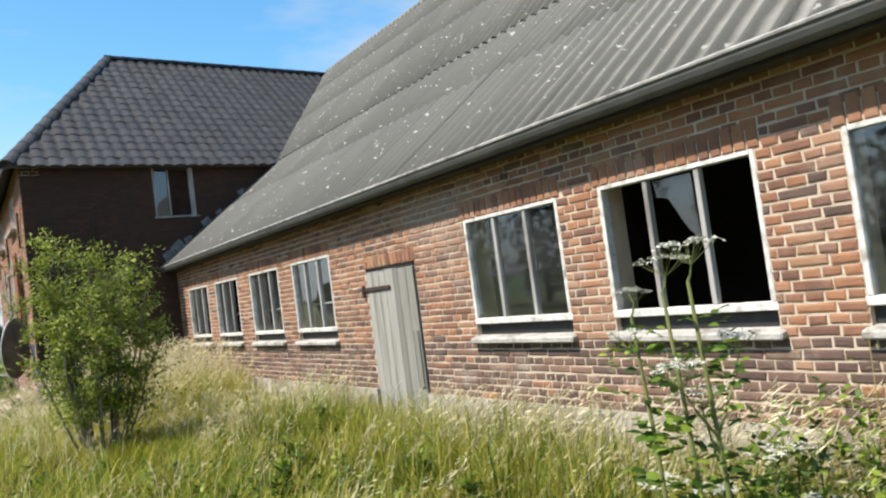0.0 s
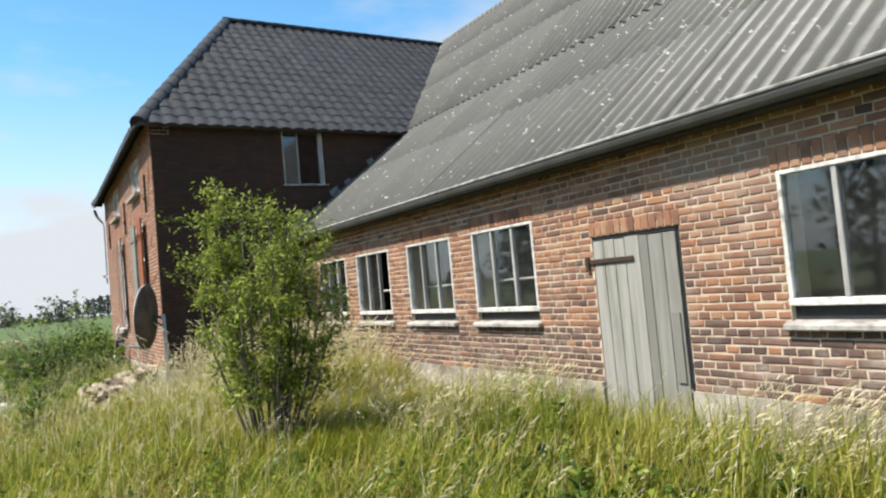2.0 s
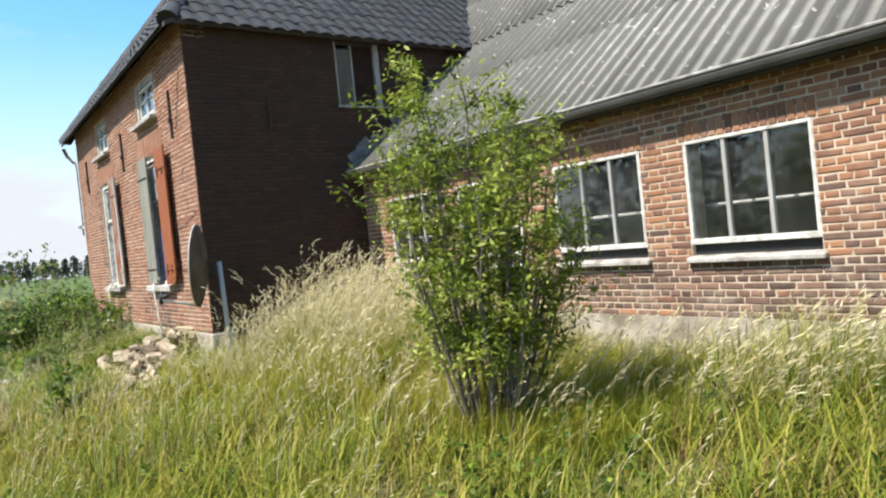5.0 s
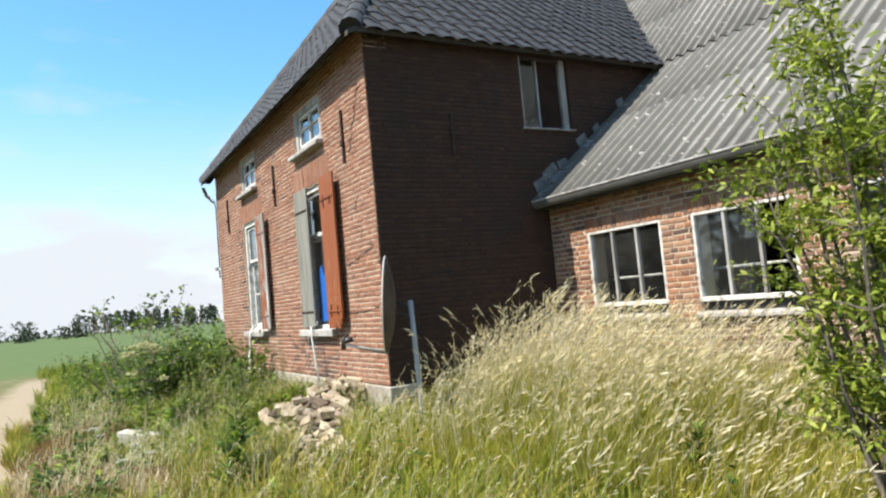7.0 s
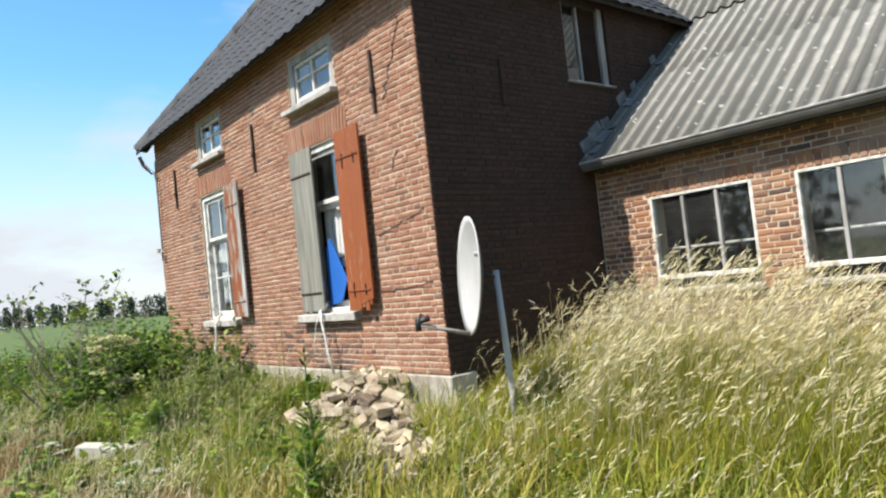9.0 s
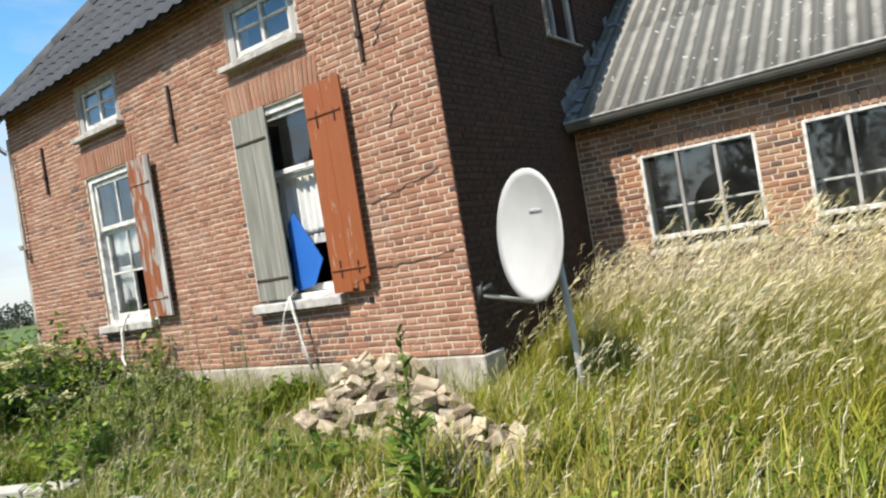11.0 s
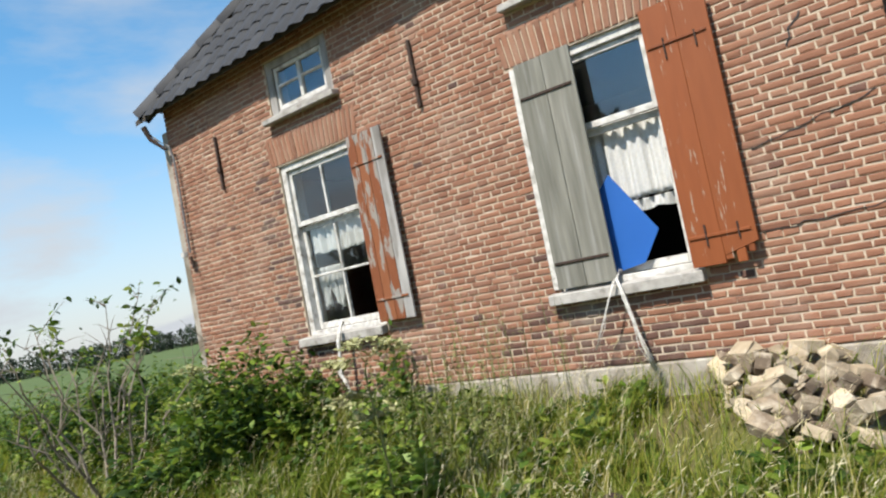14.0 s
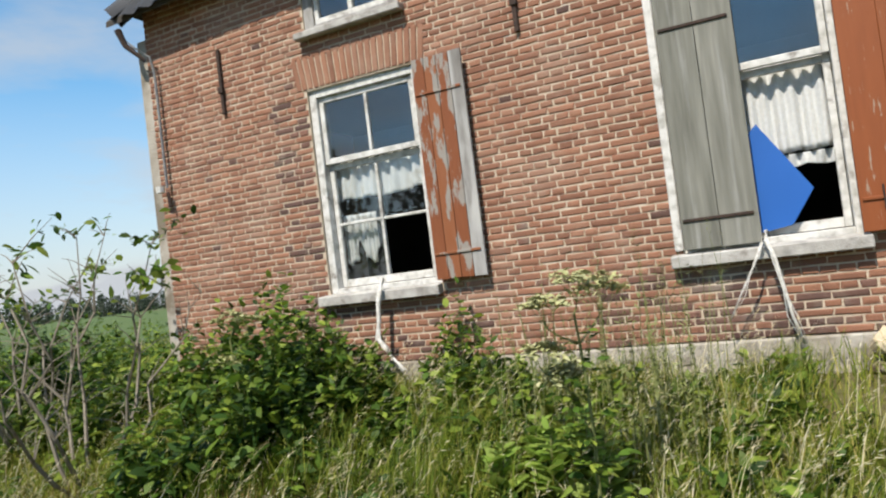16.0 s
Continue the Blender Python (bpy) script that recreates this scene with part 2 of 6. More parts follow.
M["red_shutter"] = material("oxide_red_boards", [(0.235, 0.062, 0.016), (0.30, 0.080, 0.019), (0.335, 0.094, 0.024)], 5, 0.62, 0.35, 60, (0.42, 0.30, 0.22), 9, rnd="object", spread=0.06, stretch=(4, 4, 0.5), stain_at=(0.63, 0.66))
M["peeling_shutter"] = material("peeling_red_boards", [(0.27, 0.080, 0.026), (0.33, 0.105, 0.034), (0.33, 0.115, 0.045)], 5, 0.75, 0.5, 60, (0.36, 0.32, 0.28), 2.2, rnd="object", spread=0.08, stretch=(6, 6, 1.6), stain_at=(0.53, 0.57))
M["gutter"] = material("tarnished_gutter", [(0.10, 0.096, 0.088), (0.15, 0.144, 0.134)], 5, 0.8, 0.2, 40, (0.15, 0.145, 0.135), 6, stain_at=(0.58, 0.75))
M["hip"] = material("weathered_hip_tile", [(0.035, 0.036, 0.040), (0.060, 0.061, 0.066)], 8, 0.75, 0.2, 60, rnd="object", spread=0.1)
M["iron"] = material("rusty_iron", [(0.05, 0.035, 0.03), (0.09, 0.055, 0.04)], 30, 0.85, 0.4, 90, metal=0.3)
M["blue"] = material("blue_plastic", [(0.022, 0.135, 0.50), (0.026, 0.15, 0.55)], 3, 0.5, 0.05, 40)
M["lace"] = material("lace_curtain", [(0.76, 0.76, 0.74), (0.86, 0.86, 0.84)], 40, 0.9, 0.3, 150, through=0.35, dull=0.95)
M["cloth"] = material("dirty_rag", [(0.45, 0.42, 0.38), (0.68, 0.66, 0.62)], 30, 0.95, 0.5, 100, dull=1.0)
M["zinc"] = material("weathered_zinc", [(0.16, 0.16, 0.165), (0.25, 0.25, 0.255)], 6, 0.7, 0.2, 40, (0.36, 0.36, 0.35), 8, metal=0.2)
M["board"] = material("dark_fascia_board", [(0.05, 0.042, 0.035), (0.09, 0.075, 0.06)], 12, 0.85, 0.4, 60)
M["window_board"] = material("brown_board", [(0.030, 0.019, 0.015), (0.052, 0.030, 0.022)], 6, 0.95, 0.3, 60, specular=0.1)
M["dish"] = material("chalky_white_dish", [(0.50, 0.49, 0.47), (0.56, 0.55, 0.535)], 5, 0.6, 0.06, 60, (0.42, 0.40, 0.37), 3, stain_at=(0.55, 0.9))
M["dish_back"] = material("dish_back", [(0.28, 0.27, 0.25), (0.38, 0.37, 0.34)], 5, 0.7, 0.1, 60)
# rust brown, with the back's shade mixed into the colour
M["dish_rust_shade"] = material("rusty_shaded_dish_back", [(0.075, 0.055, 0.042), (0.13, 0.095, 0.072), (0.17, 0.14, 0.115)], 5, 0.8, 0.2, 60)
# receiver's plastic, also the cracks and the shaded gaps at windows and door
M["black"] = material("black_plastic_and_gap_shade", [(0.02, 0.02, 0.02), (0.04, 0.04, 0.04)], 20, 0.5, 0.1)
M["grey_mark"] = material("faded_grey_print", [(0.38, 0.39, 0.40), (0.46, 0.46, 0.47)], 20, 0.7, 0)
# near-black plaster: the dimness of the rooms is put into its colour
M["inside"] = material("room_shade_plaster", [(0.05, 0.045, 0.04), (0.08, 0.075, 0.065)], 2, 0.95, 0.2)
M["stone"] = {}
for rnd in ("object", "island"):
    M["stone"][rnd] = material("rubble_stone", [(0.17, 0.125, 0.085), (0.44, 0.35, 0.235), (0.60, 0.50, 0.36)], 9, 0.95, 0.7, 60, (0.60, 0.52, 0.40), 6, rnd, 0.45, dull=0.78)
M["concrete"] = material("concrete", [(0.45, 0.43, 0.38), (0.58, 0.56, 0.5)], 10, 0.95, 0.6, 80)
M["glass"] = glass_material("dusty_glass", 0.03)
M["house_glass"] = glass_material("old_glass", 0.015, 0.01)
M["grass"] = material("meadow_grass", [(0.125, 0.175, 0.018), (0.235, 0.27, 0.028), (0.37, 0.345, 0.055), (0.47, 0.38, 0.12)], 0.8, 0.6, 0, rnd="island", spread=0.3, through=0.45, specular=0.25, dull=0.90)
M["lush_grass"] = material("lush_grass", [(0.10, 0.155, 0.015), (0.18, 0.24, 0.022), (0.30, 0.31, 0.045), (0.42, 0.34, 0.11)], 0.9, 0.6, 0, rnd="island", spread=0.3, through=0.45, specular=0.25, dull=0.90)
M["tall_grass"] = material("tall_yellow_grass", [(0.20, 0.25, 0.025), (0.35, 0.36, 0.04), (0.50, 0.45, 0.08), (0.62, 0.51, 0.18)], 0.8, 0.6, 0, rnd="island", spread=0.3, through=0.45, specular=0.25, dull=0.92)
M["brown_grass"] = material("withered_brown_grass", [(0.24, 0.14, 0.055), (0.36, 0.23, 0.09), (0.48, 0.36, 0.15)], 0.9, 0.7, 0, rnd="island", spread=0.25, through=0.35, specular=0.2, dull=0.66)
M["dry_grass"] = material("dry_grass", [(0.62, 0.53, 0.27), (0.74, 0.65, 0.40), (0.82, 0.74, 0.52), (0.85, 0.79, 0.60)], 0.9, 0.6, 0, rnd="island", spread=0.2, through=0.4, specular=0.25, dull=0.84)
M["weed"] = material("weed_leaves", [(0.030, 0.066, 0.009), (0.075, 0.14, 0.015), (0.17, 0.235, 0.028), (0.27, 0.32, 0.052)], 0.9, 0.55, 0, rnd="island", spread=0.35, through=0.4, specular=0.3, dull=0.95)
M["leaf"] = material("shrub_leaves", [(0.10, 0.145, 0.013), (0.22, 0.272, 0.028), (0.38, 0.41, 0.085)], 2.0, 0.55, 0, rnd="island", spread=0.3, through=0.4, specular=0.35, dull=0.98)
M["pale_leaf"] = material("pale_green_leaves", [(0.22, 0.34, 0.05), (0.36, 0.45, 0.10)], 2.0, 0.5, 0, rnd="island", spread=0.2, through=0.4, dull=0.85)
M["bark"] = material("grey_bark", [(0.12, 0.10, 0.08), (0.22, 0.19, 0.155)], 20, 0.9, 0.6, 60)
M["pale_bark"] = material("pale_bark", [(0.20, 0.17, 0.13), (0.34, 0.29, 0.22)], 20, 0.9, 0.5, 60)
M["stem"] = material("green_stem", [(0.12, 0.15, 0.04), (0.2, 0.2, 0.07)], 10, 0.7, 0.1, dull=0.90)
M["dock"] = material("rusty_dock", [(0.16, 0.10, 0.045), (0.24, 0.15, 0.06), (0.26, 0.22, 0.08)], 3, 0.8, 0, rnd="island", spread=0.3, through=0.25, dull=0.95)
M["flower"] = material("white_umbels", [(0.66, 0.66, 0.55), (0.8, 0.8, 0.72)], 10, 0.8, 0, rnd="island", spread=0.15, through=0.2)
M["yellow_flower"] = material("faded_umbels", [(0.50, 0.50, 0.22), (0.66, 0.64, 0.36)], 10, 0.8, 0, rnd="island", spread=0.15, through=0.2)
M["far_leaf"] = material("far_foliage", [(0.045, 0.07, 0.04), (0.075, 0.10, 0.055)], 0.1, 0.9, 0, rnd="island", spread=0.3)


def ground_material():
    m = material("ground", [(0.13, 0.105, 0.042), (0.14, 0.135, 0.036), (0.12, 0.145, 0.028)], 1.6, 0.95, 0.6, 25, (0.30, 0.25, 0.14), 0.9, stain_at=(0.55, 0.7))
    nodes, links = m.node_tree.nodes, m.node_tree.links
    bsdf = nodes["Principled BSDF"]
    link = bsdf.inputs["Base Color"].links[0]
    near = link.from_socket
    place = nodes.new("ShaderNodeNewGeometry")
    cut = nodes.new("ShaderNodeSeparateXYZ")
    links.new(place.outputs["Position"], cut.inputs[0])
    # crop field west of the yard
    field = nodes.new("ShaderNodeMapRange")
    field.inputs["From Min"].default_value, field.inputs["From Max"].default_value = -37, -41
    links.new(cut.outputs["X"], field.inputs["Value"])
    crop = nodes.new("ShaderNodeTexNoise")
    crop.inputs["Scale"].default_value = 0.06
    links.new(place.outputs["Position"], crop.inputs["Vector"])
    tint = nodes.new("ShaderNodeValToRGB")
    tint.color_ramp.elements[0].color, tint.color_ramp.elements[1].color = (0.050, 0.082, 0.016, 1), (0.082, 0.115, 0.024, 1)
    links.new(crop.outputs["Fac"], tint.inputs[0])
    mix = nodes.new("ShaderNodeMixRGB")
    links.new(field.outputs[0], mix.inputs[0])
    links.new(near, mix.inputs[1])
    links.new(tint.outputs[0], mix.inputs[2])
    # sandy track in front of the house, running west
    off = nodes.new("ShaderNodeMath")
    off.operation = "MULTIPLY_ADD"
    off.inputs[1].default_value, off.inputs[2].default_value = 0.045, 3.45
    links.new(cut.outputs["X"], off.inputs[0])
    dist = nodes.new("ShaderNodeMath")
    dist.operation = "ADD"
    links.new(cut.outputs["Y"], dist.inputs[0])
    links.new(off.outputs[0], dist.inputs[1])
    width = nodes.new("ShaderNodeMath")
    width.operation = "ABSOLUTE"
    links.new(dist.outputs[0], width.inputs[0])
    edge = nodes.new("ShaderNodeTexNoise")
    edge.inputs["Scale"].default_value, edge.inputs["Detail"].default_value = 2.6, 7
    links.new(place.outputs["Position"], edge.inputs["Vector"])
    rough = nodes.new("ShaderNodeMath")
    rough.operation = "MULTIPLY_ADD"
    rough.inputs[1].default_value = -1.1
    links.new(edge.outputs["Fac"], rough.inputs[0])
    links.new(width.outputs[0], rough.inputs[2])
    sand = nodes.new("ShaderNodeMapRange")
    sand.inputs["From Min"].default_value, sand.inputs["From Max"].default_value = 0.30, -0.12
    links.new(rough.outputs[0], sand.inputs["Value"])
    west = nodes.new("ShaderNodeMapRange")
    west.inputs["From Min"].default_value, west.inputs["From Max"].default_value = -9.4, -13.0
    links.new(cut.outputs["X"], west.inputs["Value"])
    stop = nodes.new("ShaderNodeMapRange")
    stop.inputs["From Min"].default_value, stop.inputs["From Max"].default_value = -38.0, -34.0
    links.new(cut.outputs["X"], stop.inputs["Value"])
    both = nodes.new("ShaderNodeMath")
    both.operation = "MULTIPLY"
    links.new(sand.outputs[0], both.inputs[0])
    links.new(west.outputs[0], both.inputs[1])
    all3 = nodes.new("ShaderNodeMath")
    all3.operation = "MULTIPLY"
    links.new(both.outputs[0], all3.inputs[0])
    links.new(stop.outputs[0], all3.inputs[1])
    track = nodes.new("ShaderNodeMixRGB")
    soil = nodes.new("ShaderNodeMixRGB")
    soil.inputs[1].default_value, soil.inputs[2].default_value = (0.15, 0.10, 0.048, 1), (0.26, 0.208, 0.135, 1)
    pale = nodes.new("ShaderNodeMapRange")
    pale.inputs["From Min"].default_value, pale.inputs["From Max"].default_value = -11.5, -14.0
    links.new(cut.outputs["X"], pale.inputs["Value"])
    links.new(pale.outputs[0], soil.inputs[0])
    links.new(soil.outputs[0], track.inputs[2])
    links.new(all3.outputs[0], track.inputs[0])
    links.new(mix.outputs[0], track.inputs[1])
    links.new(track.outputs[0], bsdf.inputs["Base Color"])
    return m


M["ground"] = ground_material()


# ---- tools ----
def link_mesh(name, bm, mat, parent=None, label="", smooth=False):
    me = bpy.data.meshes.new(name)
    if isinstance(bm, tuple):
        me.from_pydata(*bm)
    else:
        bm.to_mesh(me)
        bm.free()
    me.materials.append(mat)
    if smooth:
        me.shade_smooth()
    ob = new(name, me)
    if parent:
        ob.parent = parent
    if label:
        tagged(ob, label)
    return ob


def part(name, bm, mat, parent, label="", smooth=False):
    return link_mesh(name, bm, mat, parent, label, smooth)


def thing(name, label, category, group="", at=(0, 0, 0)):
    ob = new(name)
    ob.location = at
    ob.empty_display_size = 0.2
    return tagged(ob, label, category, group)


def box(bm, x0, x1, y0, y1, z0, z1, bevel=0.0, m=None):
    """Adds a box, with its edges taken off by bevel."""
    made = bmesh.ops.create_cube(bm, size=1)["verts"]
    for v in made:
        v.co = Vector(((x0 + x1) / 2 + v.co.x * (x1 - x0), (y0 + y1) / 2 + v.co.y * (y1 - y0), (z0 + z1) / 2 + v.co.z * (z1 - z0)))
    if bevel:
        edges = list({e for v in made for e in v.link_edges})
        out = bmesh.ops.bevel(bm, geom=edges, offset=bevel, segments=1, affect="EDGES")
        made = list({v for f in out["faces"] for v in f.verts} | {v for v in made if v.is_valid})
    if m is not None:
        bmesh.ops.transform(bm, matrix=m, verts=made)
    return made


def boxes(*args, bevel=0.0, m=None):
    bm = bmesh.new()
    for a in args:
        box(bm, *a, bevel=bevel, m=m)
    return bm


def tube(points, r0, r1=None, sides=6):
    """Verts and faces of a tapered tube along points, closed at both ends."""
    r1 = r0 if r1 is None else r1
    pts = [Vector(p) for p in points]
    verts, faces = [], []
    for i, p in enumerate(pts):
        d = (pts[min(i + 1, len(pts) - 1)] - pts[max(i - 1, 0)]).normalized()
        a = d.orthogonal().normalized()
        b = d.cross(a)
        r = r0 + (r1 - r0) * i / (len(pts) - 1)
        for k in range(sides):
            w = 2 * math.pi * k / sides
            verts.append(tuple(p + r * (math.cos(w) * a + math.sin(w) * b)))
    for i in range(len(pts) - 1):
        for k in range(sides):
            n = (k + 1) % sides
            faces.append((i * sides + k, i * sides + n, (i + 1) * sides + n, (i + 1) * sides + k))
    faces.append(tuple(range(sides))[::-1])
    faces.append(tuple(range((len(pts) - 1) * sides, len(pts) * sides)))
    return verts, faces


def joined(pieces):
    verts, faces = [], []
    for v, f in pieces:
        n = len(verts)
        verts += v
        faces += [tuple(k + n for k in q) for q in f]
    return verts, [], faces


# ---- ground ----
def lift(x, y):
    """Height of the ground: level in the yard, a little higher along the walls."""
    k = min(1.0, max(0.0, (y + 1.6) / 2.6))
    k = k * k * (3 - 2 * k)
    w = min(1.0, max(0.0, (x + 34.0) / 12.0))
    h = 0.26 + 0.16 * min(1.0, max(0.0, (-11.0 - x) / 2.5))
    return h * k * w + 0.03 * math.sin(x * 1.3 + y) * w + 0.02 * math.sin(y * 2.1 - x * 0.7) * w


def ground():
    xs = [-2500, -800, -300, -120, -60] + [-40 + 0.5 * i for i in range(100)] + [12, 40, 120, 400, 2500]
    ys = [-2500, -800, -200, -60, -20] + [-10 + 0.5 * i for i in range(62)] + [24, 40, 100, 300, 900, 2500]
    verts = [(x, y, lift(x, y) if -40 < x < 12 and -11 < y < 22 else lift(max(-40, min(12, x)), y) if abs(y) < 30 else (0.26 if y > 0 and x > -22 else 0.0)) for y in ys for x in xs]
    n = len(xs)
    faces = [(j * n + i, j * n + i + 1, (j + 1) * n + i + 1, (j + 1) * n + i) for j in range(len(ys) - 1) for i in range(n - 1)]
    ob = link_mesh("ground", (verts, [], faces), M["ground"], smooth=True)
    return tagged(ob, "rough grassy yard with a sandy track and crop field", "ground", kind="structure")


ground()

# ---- brickwork ----
def spans(x0, x1, z0, z1, holes):
    """The stretches of x0..x1 that no hole covers between z0 and z1."""
    out = [(x0, x1)]
    for hx0, hx1, hz0, hz1 in holes:
        if hz1 <= z0 + 0.012 or hz0 >= z1 - 0.012:
            continue
        nxt = []
        for a, b in out:
            if hx1 <= a or hx0 >= b:
                nxt.append((a, b))
            else:
                if hx0 > a:
                    nxt.append((a, hx0))
                if hx1 < b:
                    nxt.append((hx1, b))
        out = nxt
    return out


def brick_mesh(lx, lz, depth=0.02, chamfer=0.008):
    x, z = lx / 2, lz / 2
    c = chamfer
    v = [(-x, depth, -z), (x, depth, -z), (x, depth, z), (-x, depth, z), (-x, 0.004, -z), (x, 0.004, -z), (x, 0.004, z), (-x, 0.004, z),
         (-x + c, 0, -z + c), (x - c, 0, -z + c), (x - c, 0, z - c), (-x + c, 0, z - c)]
    f = [(0, 1, 5, 4), (1, 2, 6, 5), (2, 3, 7, 6), (3, 0, 4, 7), (4, 5, 9, 8), (5, 6, 10, 9), (6, 7, 11, 10), (7, 4, 8, 11), (8, 9, 10, 11)]
    return v, f


def brickwork(parent, keys, x0, x1, z0, z1, face, holes, course, long, joint, near, m=None, seed=1, dark=None, other="dark_brick"):
    """Courses of bricks, their faces at y = face, outside the holes; m turns the wall from its own plane into the world.
    near: the stretch of the wall whose bricks are pieces of their own."""
    rng = random.Random(seed)
    m = m or Matrix.Identity(4)
    shared = {}
    rest = {}
    single = 0
    row, z = 0, z0
    while z < z1 - 0.02:
        h = min(course, z1 - z) - joint
        headers = row % 2
        step = long / 2 if headers else long
        start = x0 - (long / 4 if headers else 0)
        for a, b in spans(x0, x1, z, z + course, holes):
            x = start + math.floor((a - start) / step) * step
            while x < b:
                l, r = max(a, x), min(b, x + step)
                x += step
                if r - l < 0.03:
                    continue
                w = r - l - joint
                cx, cz = (l + r) / 2, z + h / 2 + rng.uniform(-0.002, 0.002)
                out = rng.uniform(0, 0.004)
                mat = keys
                if dark and dark(cx, cz, rng):
                    mat = other
                whole = abs(w - (step - joint)) < 0.002 and abs(h - (course - joint)) < 0.002
                if whole and single < 300 and near(cx, cz):
                    kind = (step, mat, rng.randrange(6))
                    if kind not in shared:
                        me = bpy.data.meshes.new("brick")
                        v, f = brick_mesh(w, h, chamfer=rng.uniform(0.007, 0.012))
                        v = [(p[0] + rng.uniform(-0.005, 0.005), p[1], p[2] + rng.uniform(-0.004, 0.004)) for p in v]
                        me.from_pydata(v, [], f)
                        me.materials.append(M[mat, "object"])
                        shared[kind] = me
                    ob = new("brick", shared[kind])
                    ob.parent = parent
                    ob.matrix_basis = m @ pose(cx, face - out, cz, 0, rng.uniform(-0.6, 0.6), 0)
                    single += 1
                else:
                    v, f = brick_mesh(w, h, chamfer=rng.uniform(0.007, 0.012))
                    lean = rng.uniform(-0.02, 0.02)
                    rest.setdefault(mat, []).append(([tuple(m @ Vector((cx + p[0] + rng.uniform(-0.005, 0.005), face - out + p[1], cz + p[2] + p[0] * lean + rng.uniform(-0.004, 0.004)))) for p in v], f))
        z += course
        row += 1
    for mat, pieces in rest.items():
        tagged(link_mesh("bricks", joined(pieces), M[mat, "island"], parent), kind="stuff")


def soldiers(parent, key, x0, x1, z0, z1, face, width, fan=0.0, seed=3):
    """A flat arch of bricks on end over an opening; fan: how far the outer ones lean."""
    rng = random.Random(seed)
    n = max(1, round((x1 - x0) / width))
    step = (x1 - x0) / n
    pieces = []
    for i in range(n):
        cx = x0 + (i + 0.5) * step
        v, f = brick_mesh(step - 0.011, z1 - z0 - 0.01)
        k = fan * ((cx - x0) / (x1 - x0) * 2 - 1)
        out = rng.uniform(0.004, 0.008)
        pieces.append(([(cx + p[0] * (1 + abs(fan) * 0.2 * p[2]) + k * (p[2] + (z1 - z0) / 2), face - out + p[1], (z0 + z1) / 2 + p[2]) for p in v], f))
    ob = link_mesh("arch_bricks", joined(pieces), M[key, "island"], parent)
    return tagged(ob, kind="stuff")


def slab_with_holes(x0, x1, z0, z1, y0, y1, holes, top=None, m=None):
    """A wall between y0 and y1, with openings right through it."""
    xs = sorted({x0, x1, *(h[0] for h in holes), *(h[1] for h in holes)})
    zs = sorted({z0, z1, *(h[2] for h in holes), *(h[3] for h in holes)})
    xs = [x for x in xs if x0 <= x <= x1]
    zs = [z for z in zs if z0 <= z <= z1]
    bm = bmesh.new()
    for a, b in zip(xs, xs[1:]):
        for c, d in zip(zs, zs[1:]):
            cx, cz = (a + b) / 2, (c + d) / 2
            if not any(h[0] < cx < h[1] and h[2] < cz < h[3] for h in holes):
                box(bm, a, b, y0, y1, c, d)
    bmesh.ops.remove_doubles(bm, verts=bm.verts, dist=0.0005)
    inner = [f for f in bm.faces if any(g is not f and len(set(g.verts) & set(f.verts)) == 4 for e in f.edges for g in e.link_faces)]
    bmesh.ops.delete(bm, geom=list(set(inner)), context="FACES")
    if m is not None:
        bmesh.ops.transform(bm, matrix=m, verts=bm.verts)
    return bm


# ---- the plan ----
HX0, HX1 = -20.48, -13.15        # the house across
HY0, HY1 = 1.25, 9.1             # its front and where the barn's ridge runs
EAVE_F, EAVE_S = 4.18, 4.47      # eaves of the house, front and side
RIDGE = 7.72
WY = 3.57                        # face of the barn's long wall
BX1 = 4.0
FRONT_WIN = [(-18.60, -17.50, 1.31, 3.13), (-15.62, -14.50, 1.31, 3.15)]
UPPER_WIN = [(-18.55, -17.60, 3.64, 4.24), (-15.56, -14.56, 3.66, 4.24)]
WING_WIN = [(-12.51, -11.44), (-11.05, -10.01), (-9.50, -8.46), (-8.02, -6.98), (-4.49, -3.42), (-3.04, -1.96), (-1.52, -0.44), (0.0, 1.08)]
DOOR = (-6.20, -5.285, 0.14, 1.90)

# ---- farmhouse ----
house = thing("farmhouse", "two-storey brick farmhouse with black pantile hip roof and shuttered windows", "house")
front_holes = FRONT_WIN + UPPER_WIN
# the wall's top steps down to the west under the sagging eave
under_roof = [(HX0 - 0.1 + 0.93 * k, HX0 - 0.1 + 0.93 * (k + 1), 4.44 + 0.020 * k, 5.0) for k in range(8)]
front = part("front_wall", slab_with_holes(HX0 + 0.012, HX1 - 0.012, 0.70, 4.64, HY0 + 0.0055, HY0 + 0.30, front_holes + under_roof), M["mortar"], house, "orange-brown brick front wall with pale joints")
part("plinth", boxes((HX0 - 0.015, HX1 + 0.02, HY0 - 0.02, HY0 + 0.29, -0.2, 0.69), bevel=0.012), M["plinth"], house, "rendered grey cement plinth")
arches = [(x0 - 0.10, x1 + 0.08, z1 + 0.03, z1 + 0.27) for x0, x1, z0, z1 in FRONT_WIN]
